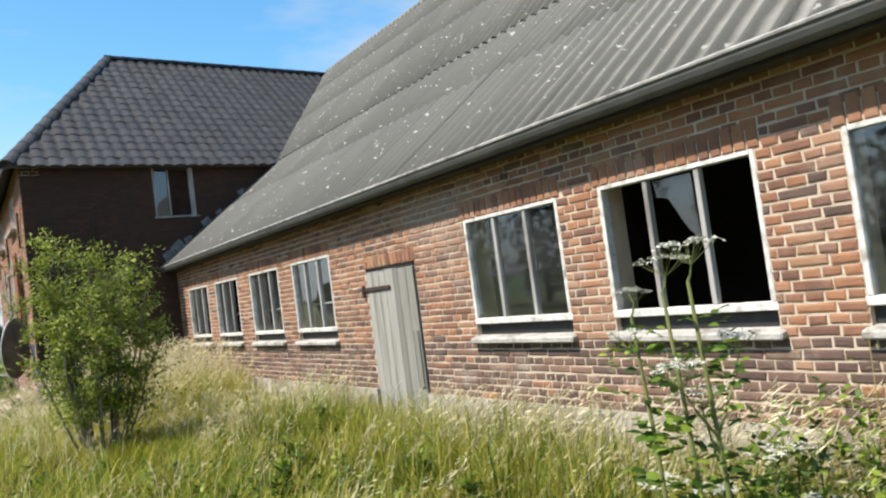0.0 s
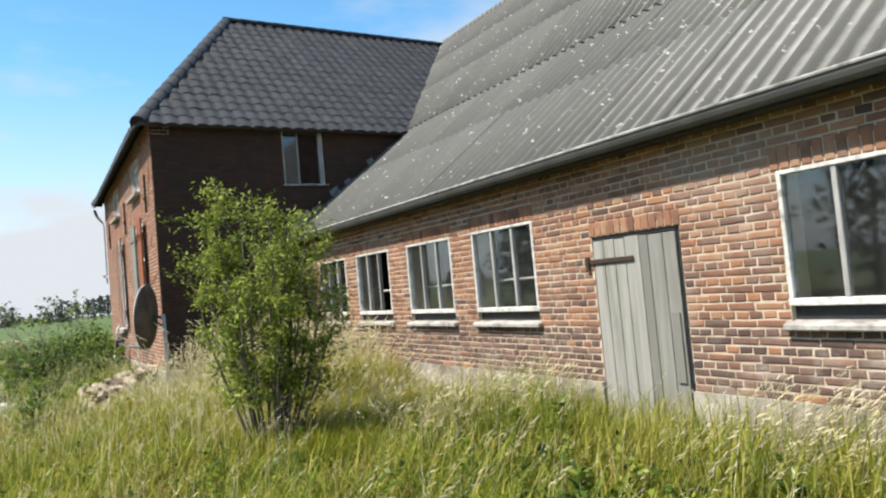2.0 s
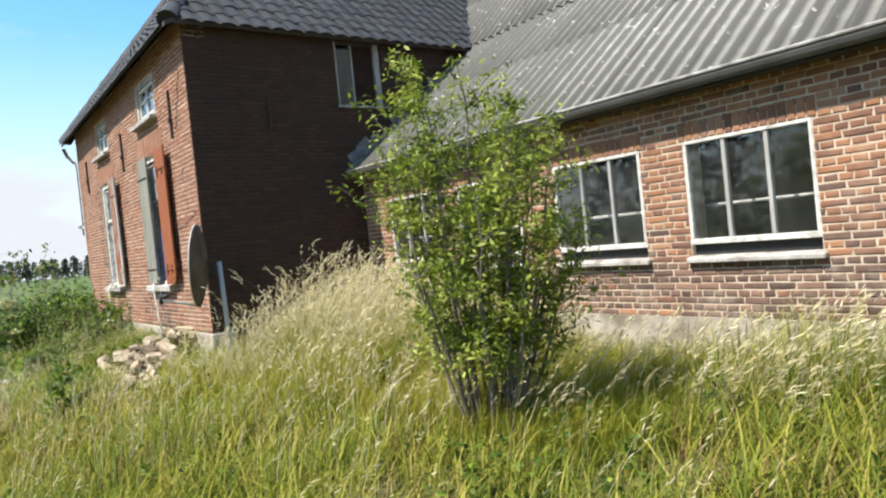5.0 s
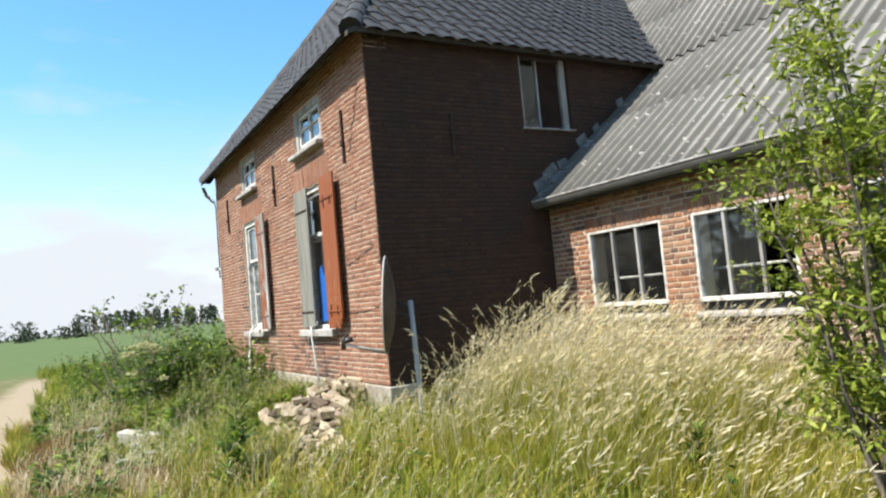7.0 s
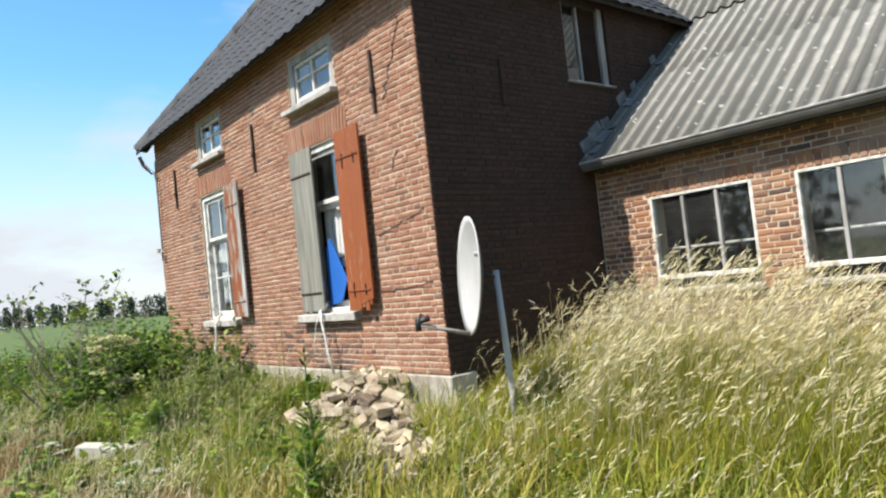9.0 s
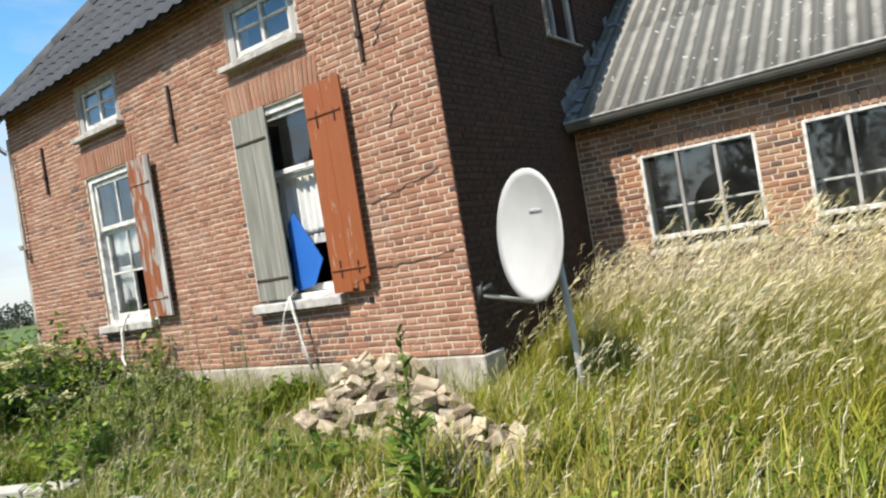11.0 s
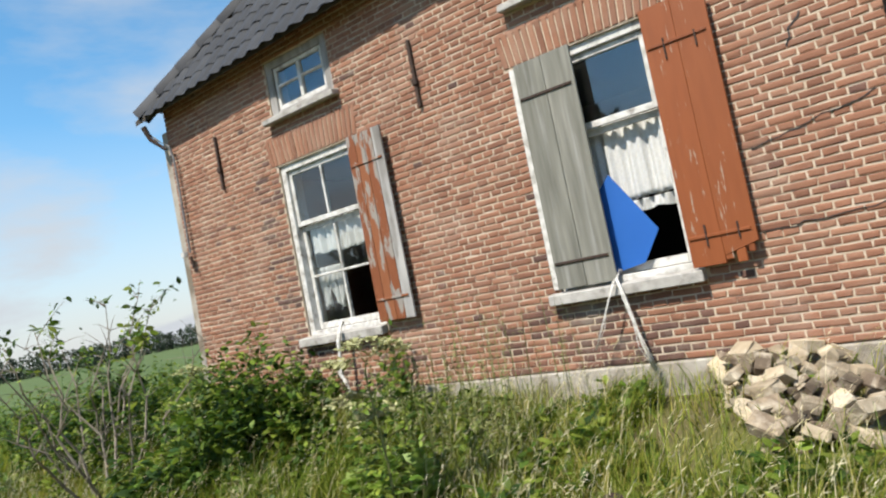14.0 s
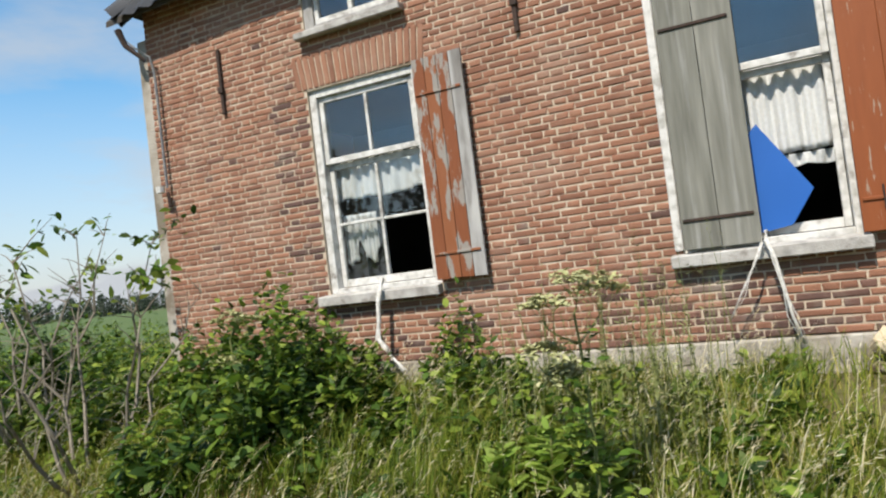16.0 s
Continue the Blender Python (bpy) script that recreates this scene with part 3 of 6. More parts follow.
brickwork(front, "front_brick", HX0, HX1, 0.70, 4.64, HY0, front_holes + under_roof + arches + [(h[0] - 0.03, h[1] + 0.03, h[2] - 0.06, h[2]) for h in front_holes], 0.0555, 0.212, 0.0115,
          lambda x, z: -15.75 < x < -13.2 and z < 1.62, seed=5,
          dark=lambda x, z, r: z < 1.25 and r.random() < 0.85 * max(0.0, 1 - abs(x + 15.4) / 1.3) + 0.45 * max(0, 1 - abs(x + 18.2) / 1.0) or r.random() < 0.015 + (0.35 if abs(x + 18.85) < 0.22 and z < 3.1 else 0))
for k, (x0, x1, z0, z1) in enumerate(arches):
    soldiers(front, "front_brick", x0, x1, z0 - 0.02, z1 + 0.03, HY0, 0.060, 0.14, seed=8 + k)
# cracks in the front
def crack(points, width=0.012):
    pieces = []
    for a, b in zip(points, points[1:]):
        (xa, za), (xb, zb) = a, b
        d = Vector((xb - xa, zb - za)).normalized()
        n = Vector((-d.y, d.x)) * width / 2
        v = [(xa - n.x, HY0 - 0.0062, za - n.y), (xa + n.x, HY0 - 0.0062, za + n.y), (xb + n.x, HY0 - 0.0062, zb + n.y), (xb - n.x, HY0 - 0.0062, zb - n.y)]
        v += [(p[0], HY0 + 0.01, p[2]) for p in v]
        pieces.append((v, [(0, 1, 2, 3), (4, 7, 6, 5), (0, 3, 7, 4), (1, 5, 6, 2), (0, 4, 5, 1), (3, 2, 6, 7)]))
    part("crack", joined(pieces), M["black"], front, "dark stepped settlement crack")


def jagged(x0, z0, x1, z1, n, seed):
    r = random.Random(seed)
    return [(x0 + (x1 - x0) * i / n + r.uniform(-0.03, 0.03), z0 + (z1 - z0) * i / n + r.uniform(-0.015, 0.015)) for i in range(n + 1)]


crack(jagged(-13.36, 3.98, -13.72, 3.30, 12, 1), 0.010)
crack(jagged(-14.06, 2.02, -13.28, 2.18, 12, 2), 0.006)
crack(jagged(-14.06, 1.47, -13.26, 1.52, 9, 3), 0.006)
crack(jagged(-13.68, 2.62, -13.60, 2.80, 4, 4), 0.010)

# side wall towards the yard: its own plane runs along y
SIDE = Matrix(((0, -1, 0, HX1 + 0.0), (1, 0, 0, 0), (0, 0, 1, 0), (0, 0, 0, 1)))
side_hole = [(3.33, 4.08, 3.53, 4.44)]
# bricks and joints carry this wall's shade in their colour
side = part("side_wall", slab_with_holes(HY0 + 0.31, HY1, 0.60, 4.62, 0.006, 0.30, side_hole, m=SIDE), M["mortar_dark"], house, "brick side wall, coloured dark to stand for shade")
# thin plate of the shade-dark mortar over the front slab's end
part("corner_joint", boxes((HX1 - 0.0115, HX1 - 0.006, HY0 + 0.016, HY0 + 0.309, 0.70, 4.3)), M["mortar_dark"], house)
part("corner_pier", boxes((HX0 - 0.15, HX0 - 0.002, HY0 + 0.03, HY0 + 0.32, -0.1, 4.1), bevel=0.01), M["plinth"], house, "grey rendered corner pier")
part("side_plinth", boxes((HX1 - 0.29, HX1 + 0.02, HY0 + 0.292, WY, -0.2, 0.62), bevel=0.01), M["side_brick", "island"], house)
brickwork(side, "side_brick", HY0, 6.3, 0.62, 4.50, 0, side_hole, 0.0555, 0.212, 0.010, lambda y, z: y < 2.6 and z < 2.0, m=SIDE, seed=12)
part("back_wall", boxes((HX0, HX1 - 0.31, 9.0, 9.2, -0.2, 4.5)), M["mortar_dark"], house)
part("west_wall", boxes((HX0 + 0.002, HX0 + 0.30, HY0 + 0.31, 8.99, -0.2, 4.55)), M["front_brick", "island"], house)
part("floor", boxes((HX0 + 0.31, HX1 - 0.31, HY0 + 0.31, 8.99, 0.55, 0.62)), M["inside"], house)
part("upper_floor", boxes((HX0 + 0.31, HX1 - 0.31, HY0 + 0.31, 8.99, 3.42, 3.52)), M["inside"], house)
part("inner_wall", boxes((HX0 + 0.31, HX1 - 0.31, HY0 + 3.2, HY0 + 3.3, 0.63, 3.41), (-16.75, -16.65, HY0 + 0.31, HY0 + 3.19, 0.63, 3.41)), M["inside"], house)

# iron wall anchors
def anchor(x, z0, z1, m=None):
    bm = boxes((x - 0.018, x + 0.018, -0.03, 0.0, z0, z1), (x - 0.028, x + 0.028, -0.045, 0.0, z0 + 0.2, z0 + 0.26), bevel=0.006)
    bmesh.ops.transform(bm, matrix=m or pose(0, HY0 - 0.004, 0), verts=bm.verts)
    part("wall_anchor", bm, M["iron"], house, "rusty iron wall anchor")


for x, z0 in ((-19.54, 3.12), (-16.60, 3.14), (-13.85, 3.20)):
    anchor(x, z0, z0 + 0.62)
anchor(2.28, 3.17, 3.64, SIDE)

# roof: hipped at the front, tiles in courses
fy, fz = HY0 - 0.22, 4.43
fz_w = 4.27                       # the old front eave sags to the west
sx, sz = -13.0, EAVE_S
wx = -20.74
RX, HIP = -16.8, 3.53
roof_v = [(sx, fy, fz), (wx, fy, fz_w), (RX, HIP, RIDGE), (sx, HY1 + 0.3, sz), (RX, HY1 + 0.3, RIDGE), (wx, HY1 + 0.3, sz), (sx, fy + 0.08, sz), (wx, fy + 0.2, sz)]
def roof_deck():
    faces = [(0, 1, 7, 2, 6), (6, 2, 4, 3), (2, 7, 5, 4)]
    down = [(x, y, z - 0.055) for x, y, z in roof_v]
    n = len(roof_v)
    v = roof_v + down
    f = faces + [tuple(k + n for k in q)[::-1] for q in faces]
    rim = [0, 1, 7, 5, 4, 3, 6]
    f += [(a, a + n, b + n, b) for a, b in zip(rim, rim[1:] + rim[:1])]
    return v, [], f


roof = part("roof", roof_deck(), M["board"], house, "black glazed pantile hip roof")


def pantile(w, l):
    """One S-shaped tile, long edge down the slope (local -y), 2 cm thick at its lower edge."""
    n = 6
    xs = [w * 1.06 * (i / n - 0.5) for i in range(n + 1)]
    zs = [0.014 * max(0.0, math.sin(math.pi * (i / n * 1.25 + 0.05))) - 0.018 * max(0.0, math.sin(math.pi * (i / n * 1.6 - 0.9))) for i in range(n + 1)]
    v, f = [], []
    for y, up in ((0.0, 0.011), (l * 1.14, 0.0)):
        v += [(x, y, z + up) for x, z in zip(xs, zs)]
    v += [(x, 0.0, z + 0.012) for x, z in zip(xs, zs)]
    m = n + 1
    f += [(i, i + 1, m + i + 1, m + i) for i in range(n)]
    f += [(2 * m + i, 2 * m + i + 1, i + 1, i) for i in range(n)]
    return v, f


def tiled(parent, origin, along, up, length, slant, inside, single, w=0.225, l=0.29, seed=2):
    """Rows of pantiles on a plane: origin at the eave, along the eave and up the slope."""
    rng = random.Random(seed)
    along, up = Vector(along).normalized(), Vector(up).normalized()
    normal = along.cross(up).normalized()
    base = Matrix((along, up, normal)).transposed().to_4x4()
    me = bpy.data.meshes.new("roof_tile")
    v, f = pantile(w, l)
    me.from_pydata(v, [], f)
    me.materials.append(M["tile"]["object"])
    me.shade_smooth()
    rest, count = [], 0
    for j in range(int(slant / l) + 1):
        for i in range(int(length / w) + 1):
            a, b = (i + 0.5) * w, j * l - 0.06
            if not inside(a, b):
                continue
            at = Vector(origin) + along * a + up * b + normal * 0.012
            t = Matrix.Translation(at) @ base @ pose(rng.uniform(-0.004, 0.004), rng.uniform(-0.008, 0.008), rng.uniform(0, 0.006), rng.uniform(-0.6, 0.6), rng.uniform(-0.8, 0.8), rng.uniform(-0.6, 0.6))
            if count < 300 and single(a, b):
                ob = new("roof_tile", me)
                ob.parent = parent
                ob.matrix_basis = t
                count += 1
            else:
                rest.append(([tuple(t @ Vector(p)) for p in v], f))
    if rest:
        ob = link_mesh("roof_tiles", joined(rest), M["tile"]["island"], parent, smooth=True)
        tagged(ob, kind="stuff")


slope_s = Vector((RX - sx, 0, RIDGE - sz))
LEN_S, SL_S = HY1 - fy, slope_s.length
hip_rate = (HIP - fy) / SL_S
barn_meet = lambda b: 5.85 + (HY1 - 5.85) * b / SL_S
tiled(roof, (sx, fy, sz), (0, 1, 0), slope_s, LEN_S, SL_S, lambda a, b: a > 0.10 + hip_rate * (b + 0.2) and a + fy < barn_meet(b) + 0.15, lambda a, b: b < 1.2 and a < 5.4, seed=21)
slope_f = Vector((0, HIP - fy, RIDGE - (fz + fz_w) / 2))
SL_F = slope_f.length
eave_f = Vector((sx - wx, 0, fz - fz_w))
tiled(roof, (wx, fy, fz_w), eave_f, slope_f, sx - wx, SL_F, lambda a, b: (RX - wx) / SL_F * (b + 0.2) + 0.05 < a < (sx - wx) - (sx - RX) / SL_F * (b + 0.2) - 0.05, lambda a, b: b < 0.6, seed=22)
# ridge and hip tiles
def ridge_tiles(a, b, r=0.075, step=0.36, mat="tile"):
    a, b = Vector(a), Vector(b)
    n = round((b - a).length / step)
    d = (b - a) / n
    side_v = d.cross(Vector((0, 0, 1))).normalized()
    upv = side_v.cross(d).normalized()
    for i in range(n):
        v, f = [], []
        for s, k in ((0.0, 1.06), (1.04, 0.97)):
            for j in range(7):
                w = math.pi * (j / 6) * 1.16 - 0.08 * math.pi
                v.append(tuple(a + d * (i + s) + (side_v * math.cos(w) + upv * (math.sin(w) - 0.25)) * r * k))
        m = 7
        f = [(j, j + 1, m + j + 1, m + j) for j in range(m - 1)] + [tuple(range(m))]
        part("ridge_tile", (v, [], f), M["hip"] if mat == "hip" else M["tile"]["object"], roof, smooth=True)


ridge_tiles((RX, HIP - 0.05, RIDGE + 0.05), (RX, HY1 - 0.1, RIDGE + 0.05))
ridge_tiles((sx - 0.04, fy + 0.05, fz + 0.05), (RX, HIP, RIDGE), 0.125, 0.38, "hip")
ridge_tiles((wx + 0.04, fy + 0.05, fz_w + 0.05), (RX, HIP, RIDGE), 0.125, 0.38, "hip")


# windows
def pane(parent, x0, x1, z0, z1, y, mat, m=None):
    bm = boxes((x0, x1, y - 0.002, y + 0.002, z0, z1))
    if m is not None:
        bmesh.ops.transform(bm, matrix=m, verts=bm.verts)
    ob = part("pane", bm, mat, parent)
    ob.visible_shadow = False
    return ob


def bars(parent, name, rects, y0, y1, mat, label="", m=None, bevel=0.004):
    bm = boxes(*[(a, b, y0, y1, c, d) for a, b, c, d in rects], bevel=bevel)
    if m is not None:
        bmesh.ops.transform(bm, matrix=m, verts=bm.verts)
    return part(name, bm, mat, parent, label)


def sash_window(x0, x1, z0, z1, rail, bar, upper_split, lower_gap, label):
    w = part("window", boxes((x0, x0 + 0.07, HY0 + 0.03, HY0 + 0.14, z0, z1), (x1 - 0.07, x1, HY0 + 0.03, HY0 + 0.14, z0, z1), (x0 + 0.0705, x1 - 0.0705, HY0 + 0.03, HY0 + 0.14, z1 - 0.07, z1),
                             (x0 + 0.0705, x1 - 0.0705, HY0 + 0.03, HY0 + 0.14, z0, z0 + 0.05), bevel=0.005), M["white_paint"], house, label)
    a, b, mid = x0 + 0.075, x1 - 0.075, (x0 + x1) / 2
    up = bars(w, "upper_sash", [(a, a + 0.045, rail, z1 - 0.075), (b - 0.045, b, rail, z1 - 0.075), (a + 0.046, b - 0.046, z1 - 0.12, z1 - 0.075), (a + 0.046, b - 0.046, rail, rail + 0.05)]
              + ([(mid - 0.014, mid + 0.014, rail + 0.051, z1 - 0.121)] if upper_split else []), HY0 + 0.06, HY0 + 0.10, M["white_paint"])
    if upper_split:
        pane(w, a + 0.046, mid - 0.015, rail + 0.05, z1 - 0.12, HY0 + 0.08, M["house_glass"])
        pane(w, mid + 0.015, b - 0.046, rail + 0.05, z1 - 0.12, HY0 + 0.08, M["house_glass"])
    else:
        pane(w, a + 0.046, b - 0.046, rail + 0.05, z1 - 0.12, HY0 + 0.08, M["house_glass"])
    lo = [(a, a + 0.045, z0 + 0.055, rail - 0.002), (b - 0.045, b, z0 + 0.055, rail - 0.002), (a + 0.046, b - 0.046, z0 + 0.055, z0 + 0.12), (a + 0.046, b - 0.046, rail - 0.05, rail - 0.002)]
    if bar:
        lo += [(mid - 0.014, mid + 0.014, z0 + 0.121, rail - 0.051), (a + 0.046, mid - 0.015, bar - 0.012, bar + 0.012), (mid + 0.015, b - 0.046, bar - 0.012, bar + 0.012)]
    bars(w, "lower_sash", lo, HY0 + 0.105, HY0 + 0.145, M["white_paint"])
    if bar:
        pane(w, a + 0.046, mid - 0.015, bar + 0.012, rail - 0.05, HY0 + 0.125, M["house_glass"])
        pane(w, mid + 0.015, b - 0.046, bar + 0.012, rail - 0.05, HY0 + 0.125, M["house_glass"])
        pane(w, a + 0.046, mid - 0.015, z0 + 0.12, bar - 0.012, HY0 + 0.125, M["house_glass"])
    return w


def stone_sill(x0, x1, z1, h=0.085, out=0.09):
    bm = bmesh.new()
    for v in box(bm, x0, x1, HY0 - out, HY0 + 0.03, z1 - h, z1, bevel=0.008):
        if v.co.y < HY0 - out / 2:
            v.co.z -= 0.012
    part("window_sill", bm, M["sill_paint"], house, "chipped white window sill")


sash_window(*FRONT_WIN[0], 2.46, 1.92, True, True, "white sash window with a missing lower pane")
sash_window(*FRONT_WIN[1], 2.50, None, False, True, "white sash window broken open below")
stone_sill(-18.68, -17.50, 1.315)
stone_sill(-15.70, -14.49, 1.315)
for x0, x1, z0, z1 in UPPER_WIN:
    w = part("window", boxes((x0, x0 + 0.10, HY0 + 0.02, HY0 + 0.13, z0, z1), (x1 - 0.10, x1, HY0 + 0.02, HY0 + 0.13, z0, z1), (x0 + 0.1005, x1 - 0.1005, HY0 + 0.02, HY0 + 0.13, z1 - 0.08, z1),
                             (x0 + 0.1005, x1 - 0.1005, HY0 + 0.02, HY0 + 0.13, z0, z0 + 0.06), bevel=0.004), M["grey_paint"], house, "small attic window in a worn grey frame")
    a, b, mid, mz = x0 + 0.103, x1 - 0.103, (x0 + x1) / 2, (z0 + z1) / 2 + 0.02
    bars(w, "casement", [(a, a + 0.04, z0 + 0.063, z1 - 0.083), (b - 0.04, b, z0 + 0.063, z1 - 0.083), (a + 0.041, b - 0.041, z0 + 0.063, z0 + 0.11), (a + 0.041, b - 0.041, z1 - 0.12, z1 - 0.083),
                         (mid - 0.022, mid + 0.022, z0 + 0.111, z1 - 0.121), (a + 0.041, mid - 0.023, mz - 0.01, mz + 0.01), (mid + 0.023, b - 0.041, mz - 0.01, mz + 0.01)], HY0 + 0.04, HY0 + 0.09, M["white_paint"], "white glazing bars")
    for p, q in ((a + 0.041, mid - 0.023), (mid + 0.023, b - 0.041)):
        for r, s in ((z0 + 0.11, mz - 0.01), (mz + 0.01, z1 - 0.12)):
            pane(w, p, q, r, s, HY0 + 0.065, M["house_glass"])
    stone_sill(x0 - 0.06, x1 + 0.06, z0, 0.06, 0.10)
# side window: frame, one leaf glazed
w = bars(house, "window", [(3.33, 3.37, 3.53, 4.44), (3.98, 4.07, 3.53, 4.44), (3.371, 3.979, 3.53, 3.55), (3.60, 3.622, 3.551, 4.399)], 0.03, 0.09, M["grey_paint"], "weathered window with one leaf boarded", SIDE)
# the shade at the top of the opening is given as dark board colour
bars(w, "head_rail", [(3.371, 3.979, 4.40, 4.44)], 0.03, 0.09, M["board"], "head rail coloured dark to stand for shade", SIDE)
pane(w, 3.371, 3.60, 3.55, 4.40, 0.06, M["glass"], SIDE)
bars(w, "board", [(3.623, 3.962, 3.551, 4.399)], 0.055, 0.075, M["window_board"], "dark brown board", SIDE)
bars(house, "window_sill", [(3.30, 4.11, 3.508, 3.53)], -0.04, 0.05, M["grey_paint"], "", SIDE)


# shutters: boards with ledges and strap hinges
def shutter(x0, x1, z0, z1, y, mat, label, boards, iron, broken=False, bare=None, gap=0.002):
    sh = part("shutter", boxes((x0 + 0.02, x1 - 0.02, y - 0.008, y + 0.012, z0 + 0.24, z0 + 0.34), bevel=0.003), mat, house, label)
    part("ledge", boxes((x0 + 0.02, x1 - 0.02, y - 0.008, y + 0.012, z1 - 0.36, z1 - 0.26), bevel=0.003), mat, sh)
    step = (x1 - x0) / boards
    r = random.Random(int(x0 * 100))
    for i in range(boards):
        bm = boxes((x0 + i * step + gap, x0 + (i + 1) * step - gap, y - 0.034, y - 0.009, z0 + r.uniform(0, 0.012), z1 - r.uniform(0, 0.01)), bevel=0.003)
        if broken and i == boards - 1:
            # the lower corner has rotted away in steps
            for v in bm.verts:
                if v.co.z < z0 + 0.1:
                    v.co.z += 0.05 + (0.06 if v.co.x > x0 + (i + 0.5) * step else 0.0)
        part("board", bm, bare if bare and i == boards - 1 else mat, sh)
    if broken:
        for k, (a, b, c) in enumerate(((0.50, 0.62, 0.03), (0.66, 0.80, 0.0), (0.84, 0.93, 0.055))):
            part("splinter", boxes((x0 + a * (x1 - x0), x0 + b * (x1 - x0), y - 0.03, y - 0.012, z0 + c, z0 + 0.12), bevel=0.004), mat, sh)
        for z in (z0 + 0.20, z1 - 0.34):
            part("bolt_slot", boxes((x0 + 0.56 * step, x0 + 0.56 * step + 0.012, y - 0.0465, y - 0.0335, z - 0.06, z + 0.09), bevel=0.002), M["iron"], sh)
            part("bolt_slot", boxes((x0 + 1.5 * step, x0 + 1.5 * step + 0.012, y - 0.0465, y - 0.0335, z - 0.04, z + 0.07), bevel=0.002), M["iron"], sh)
    for z in (z0 + 0.20, z1 - 0.30):
        bm = boxes((x0 + 0.015, x1 - 0.03, y - 0.045, y - 0.033, z, z + 0.022), bevel=0.003)
        part("strap_hinge", bm, iron, sh)
        part("hinge_pin", boxes((x0 + 0.015, x0 + 0.04, y + 0.0125, HY0 + 0.004, z, z + 0.022), bevel=0.003), M["iron"], sh)
    return sh


shutter(-15.605, -15.11, 1.325, 3.15, HY0 - 0.03, M["grey_shutter"], "closed faded grey board shutter", 2, M["iron"])
shutter(-14.54, -14.09, 1.31, 3.165, HY0 - 0.062, M["red_shutter"], "open oxide-red board shutter with broken lower corner", 2, M["red_shutter"], True, gap=0.0004)
shutter(-17.50, -17.06, 1.33, 3.12, HY0 - 0.055, M["peeling_shutter"], "open board shutter with peeling red paint", 4, M["peeling_shutter"], bare=M["grey_paint"])

part("shutter_post", boxes((-15.672, -15.613, HY0 - 0.018, HY0 + 0.04, 1.335, 3.14), bevel=0.006), M["white_paint"], house, "flaking white post beside the grey shutter")
# downpipe at the west corner
part("downpipe", joined([tube([(-20.62, 1.08, 4.12), (-20.50, 1.12, 3.98), (-20.36, 1.18, 3.86), (-20.34, 1.20, 3.7), (-20.34, 1.20, 2.55)], 0.014, 0.014, 8)]), M["zinc"], house, "thin grey cable pipe")
part("insulator", joined([tube([(-20.37, 1.14, 2.56), (-20.37, 1.14, 2.50)], 0.045, 0.04, 8)]), M["white_paint"], house, "white porcelain insulator")
part("pipe_end", joined([tube([(-20.33, 1.19, 2.5), (-20.31, 1.19, 2.36)], 0.018, 0.014, 6)]), M["iron"], house)
part("gutter_end", joined([tube([(-20.60, 1.04, 4.16), (-20.56, 1.08, 4.0), (-20.42, 1.17, 3.84)], 0.036, 0.018, 8)]), M["iron"], house)

# ---- barn ----
barn = thing("barn", "long brick barn with a corrugated grey roof and steel windows", "barn")
WING_Z0, WING_Z1 = 1.32, 2.145
holes = [(a, b, 1.15, WING_Z1) for a, b in WING_WIN] + [DOOR]
PL = 0.70
wall = part("long_wall", slab_with_holes(HX1 + 0.0, BX1, PL, 2.72, WY + 0.0055, WY + 0.24, holes), M["mortar"], barn, "red brick barn wall, patchy and whitened")
part("plinth", slab_with_holes(HX1 + 0.025, BX1 + 0.01, -0.1, PL, WY - 0.03, WY + 0.24, [DOOR]), M["plinth"], barn, "flaking whitewashed cement plinth")
lintels = [(a - 0.04, b + 0.04, WING_Z1, WING_Z1 + 0.135) for a, b in WING_WIN] + [(DOOR[0] - 0.02, DOOR[1] + 0.02, DOOR[3], DOOR[3] + 0.11)]
brickwork(wall, "wing_brick", HX1 + 0.008, BX1, PL, 2.70, WY, holes + [(a, b, c, d - 0.045) for a, b, c, d in lintels], 0.0575, 0.205, 0.0122, lambda x, z: -5.2 < x < -2.0 and 0.8 < z < 2.4, seed=31,
          dark=lambda x, z, r: z < 1.15 and r.random() < 0.94 or r.random() < 0.10, other="faded_brick")
for k, (a, b, c, d) in enumerate(lintels):
    soldiers(wall, "wing_brick", a, b, c - 0.004, d + 0.012, WY, 0.072, 0.0, seed=40 + k)
part("end_wall", boxes((BX1 - 0.24, BX1, WY + 0.241, 14.6, -0.1, 2.72)), M["wing_brick", "island"], barn)
part("back_wall", boxes((HX1, BX1, 14.6, 14.84, -0.1, 2.72)), M["wing_brick", "island"], barn)
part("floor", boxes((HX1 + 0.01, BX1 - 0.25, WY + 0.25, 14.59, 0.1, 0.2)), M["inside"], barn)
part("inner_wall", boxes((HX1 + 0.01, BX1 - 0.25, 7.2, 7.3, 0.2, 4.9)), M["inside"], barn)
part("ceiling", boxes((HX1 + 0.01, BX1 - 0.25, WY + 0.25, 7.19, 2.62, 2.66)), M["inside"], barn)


part("inner_rail", joined([tube([(-12.9, WY + 0.36, 1.60), (-7.0, WY + 0.36, 1.61)], 0.014, 0.014, 8)]), M["white_paint"], barn, "pale pipe rail behind the windows")


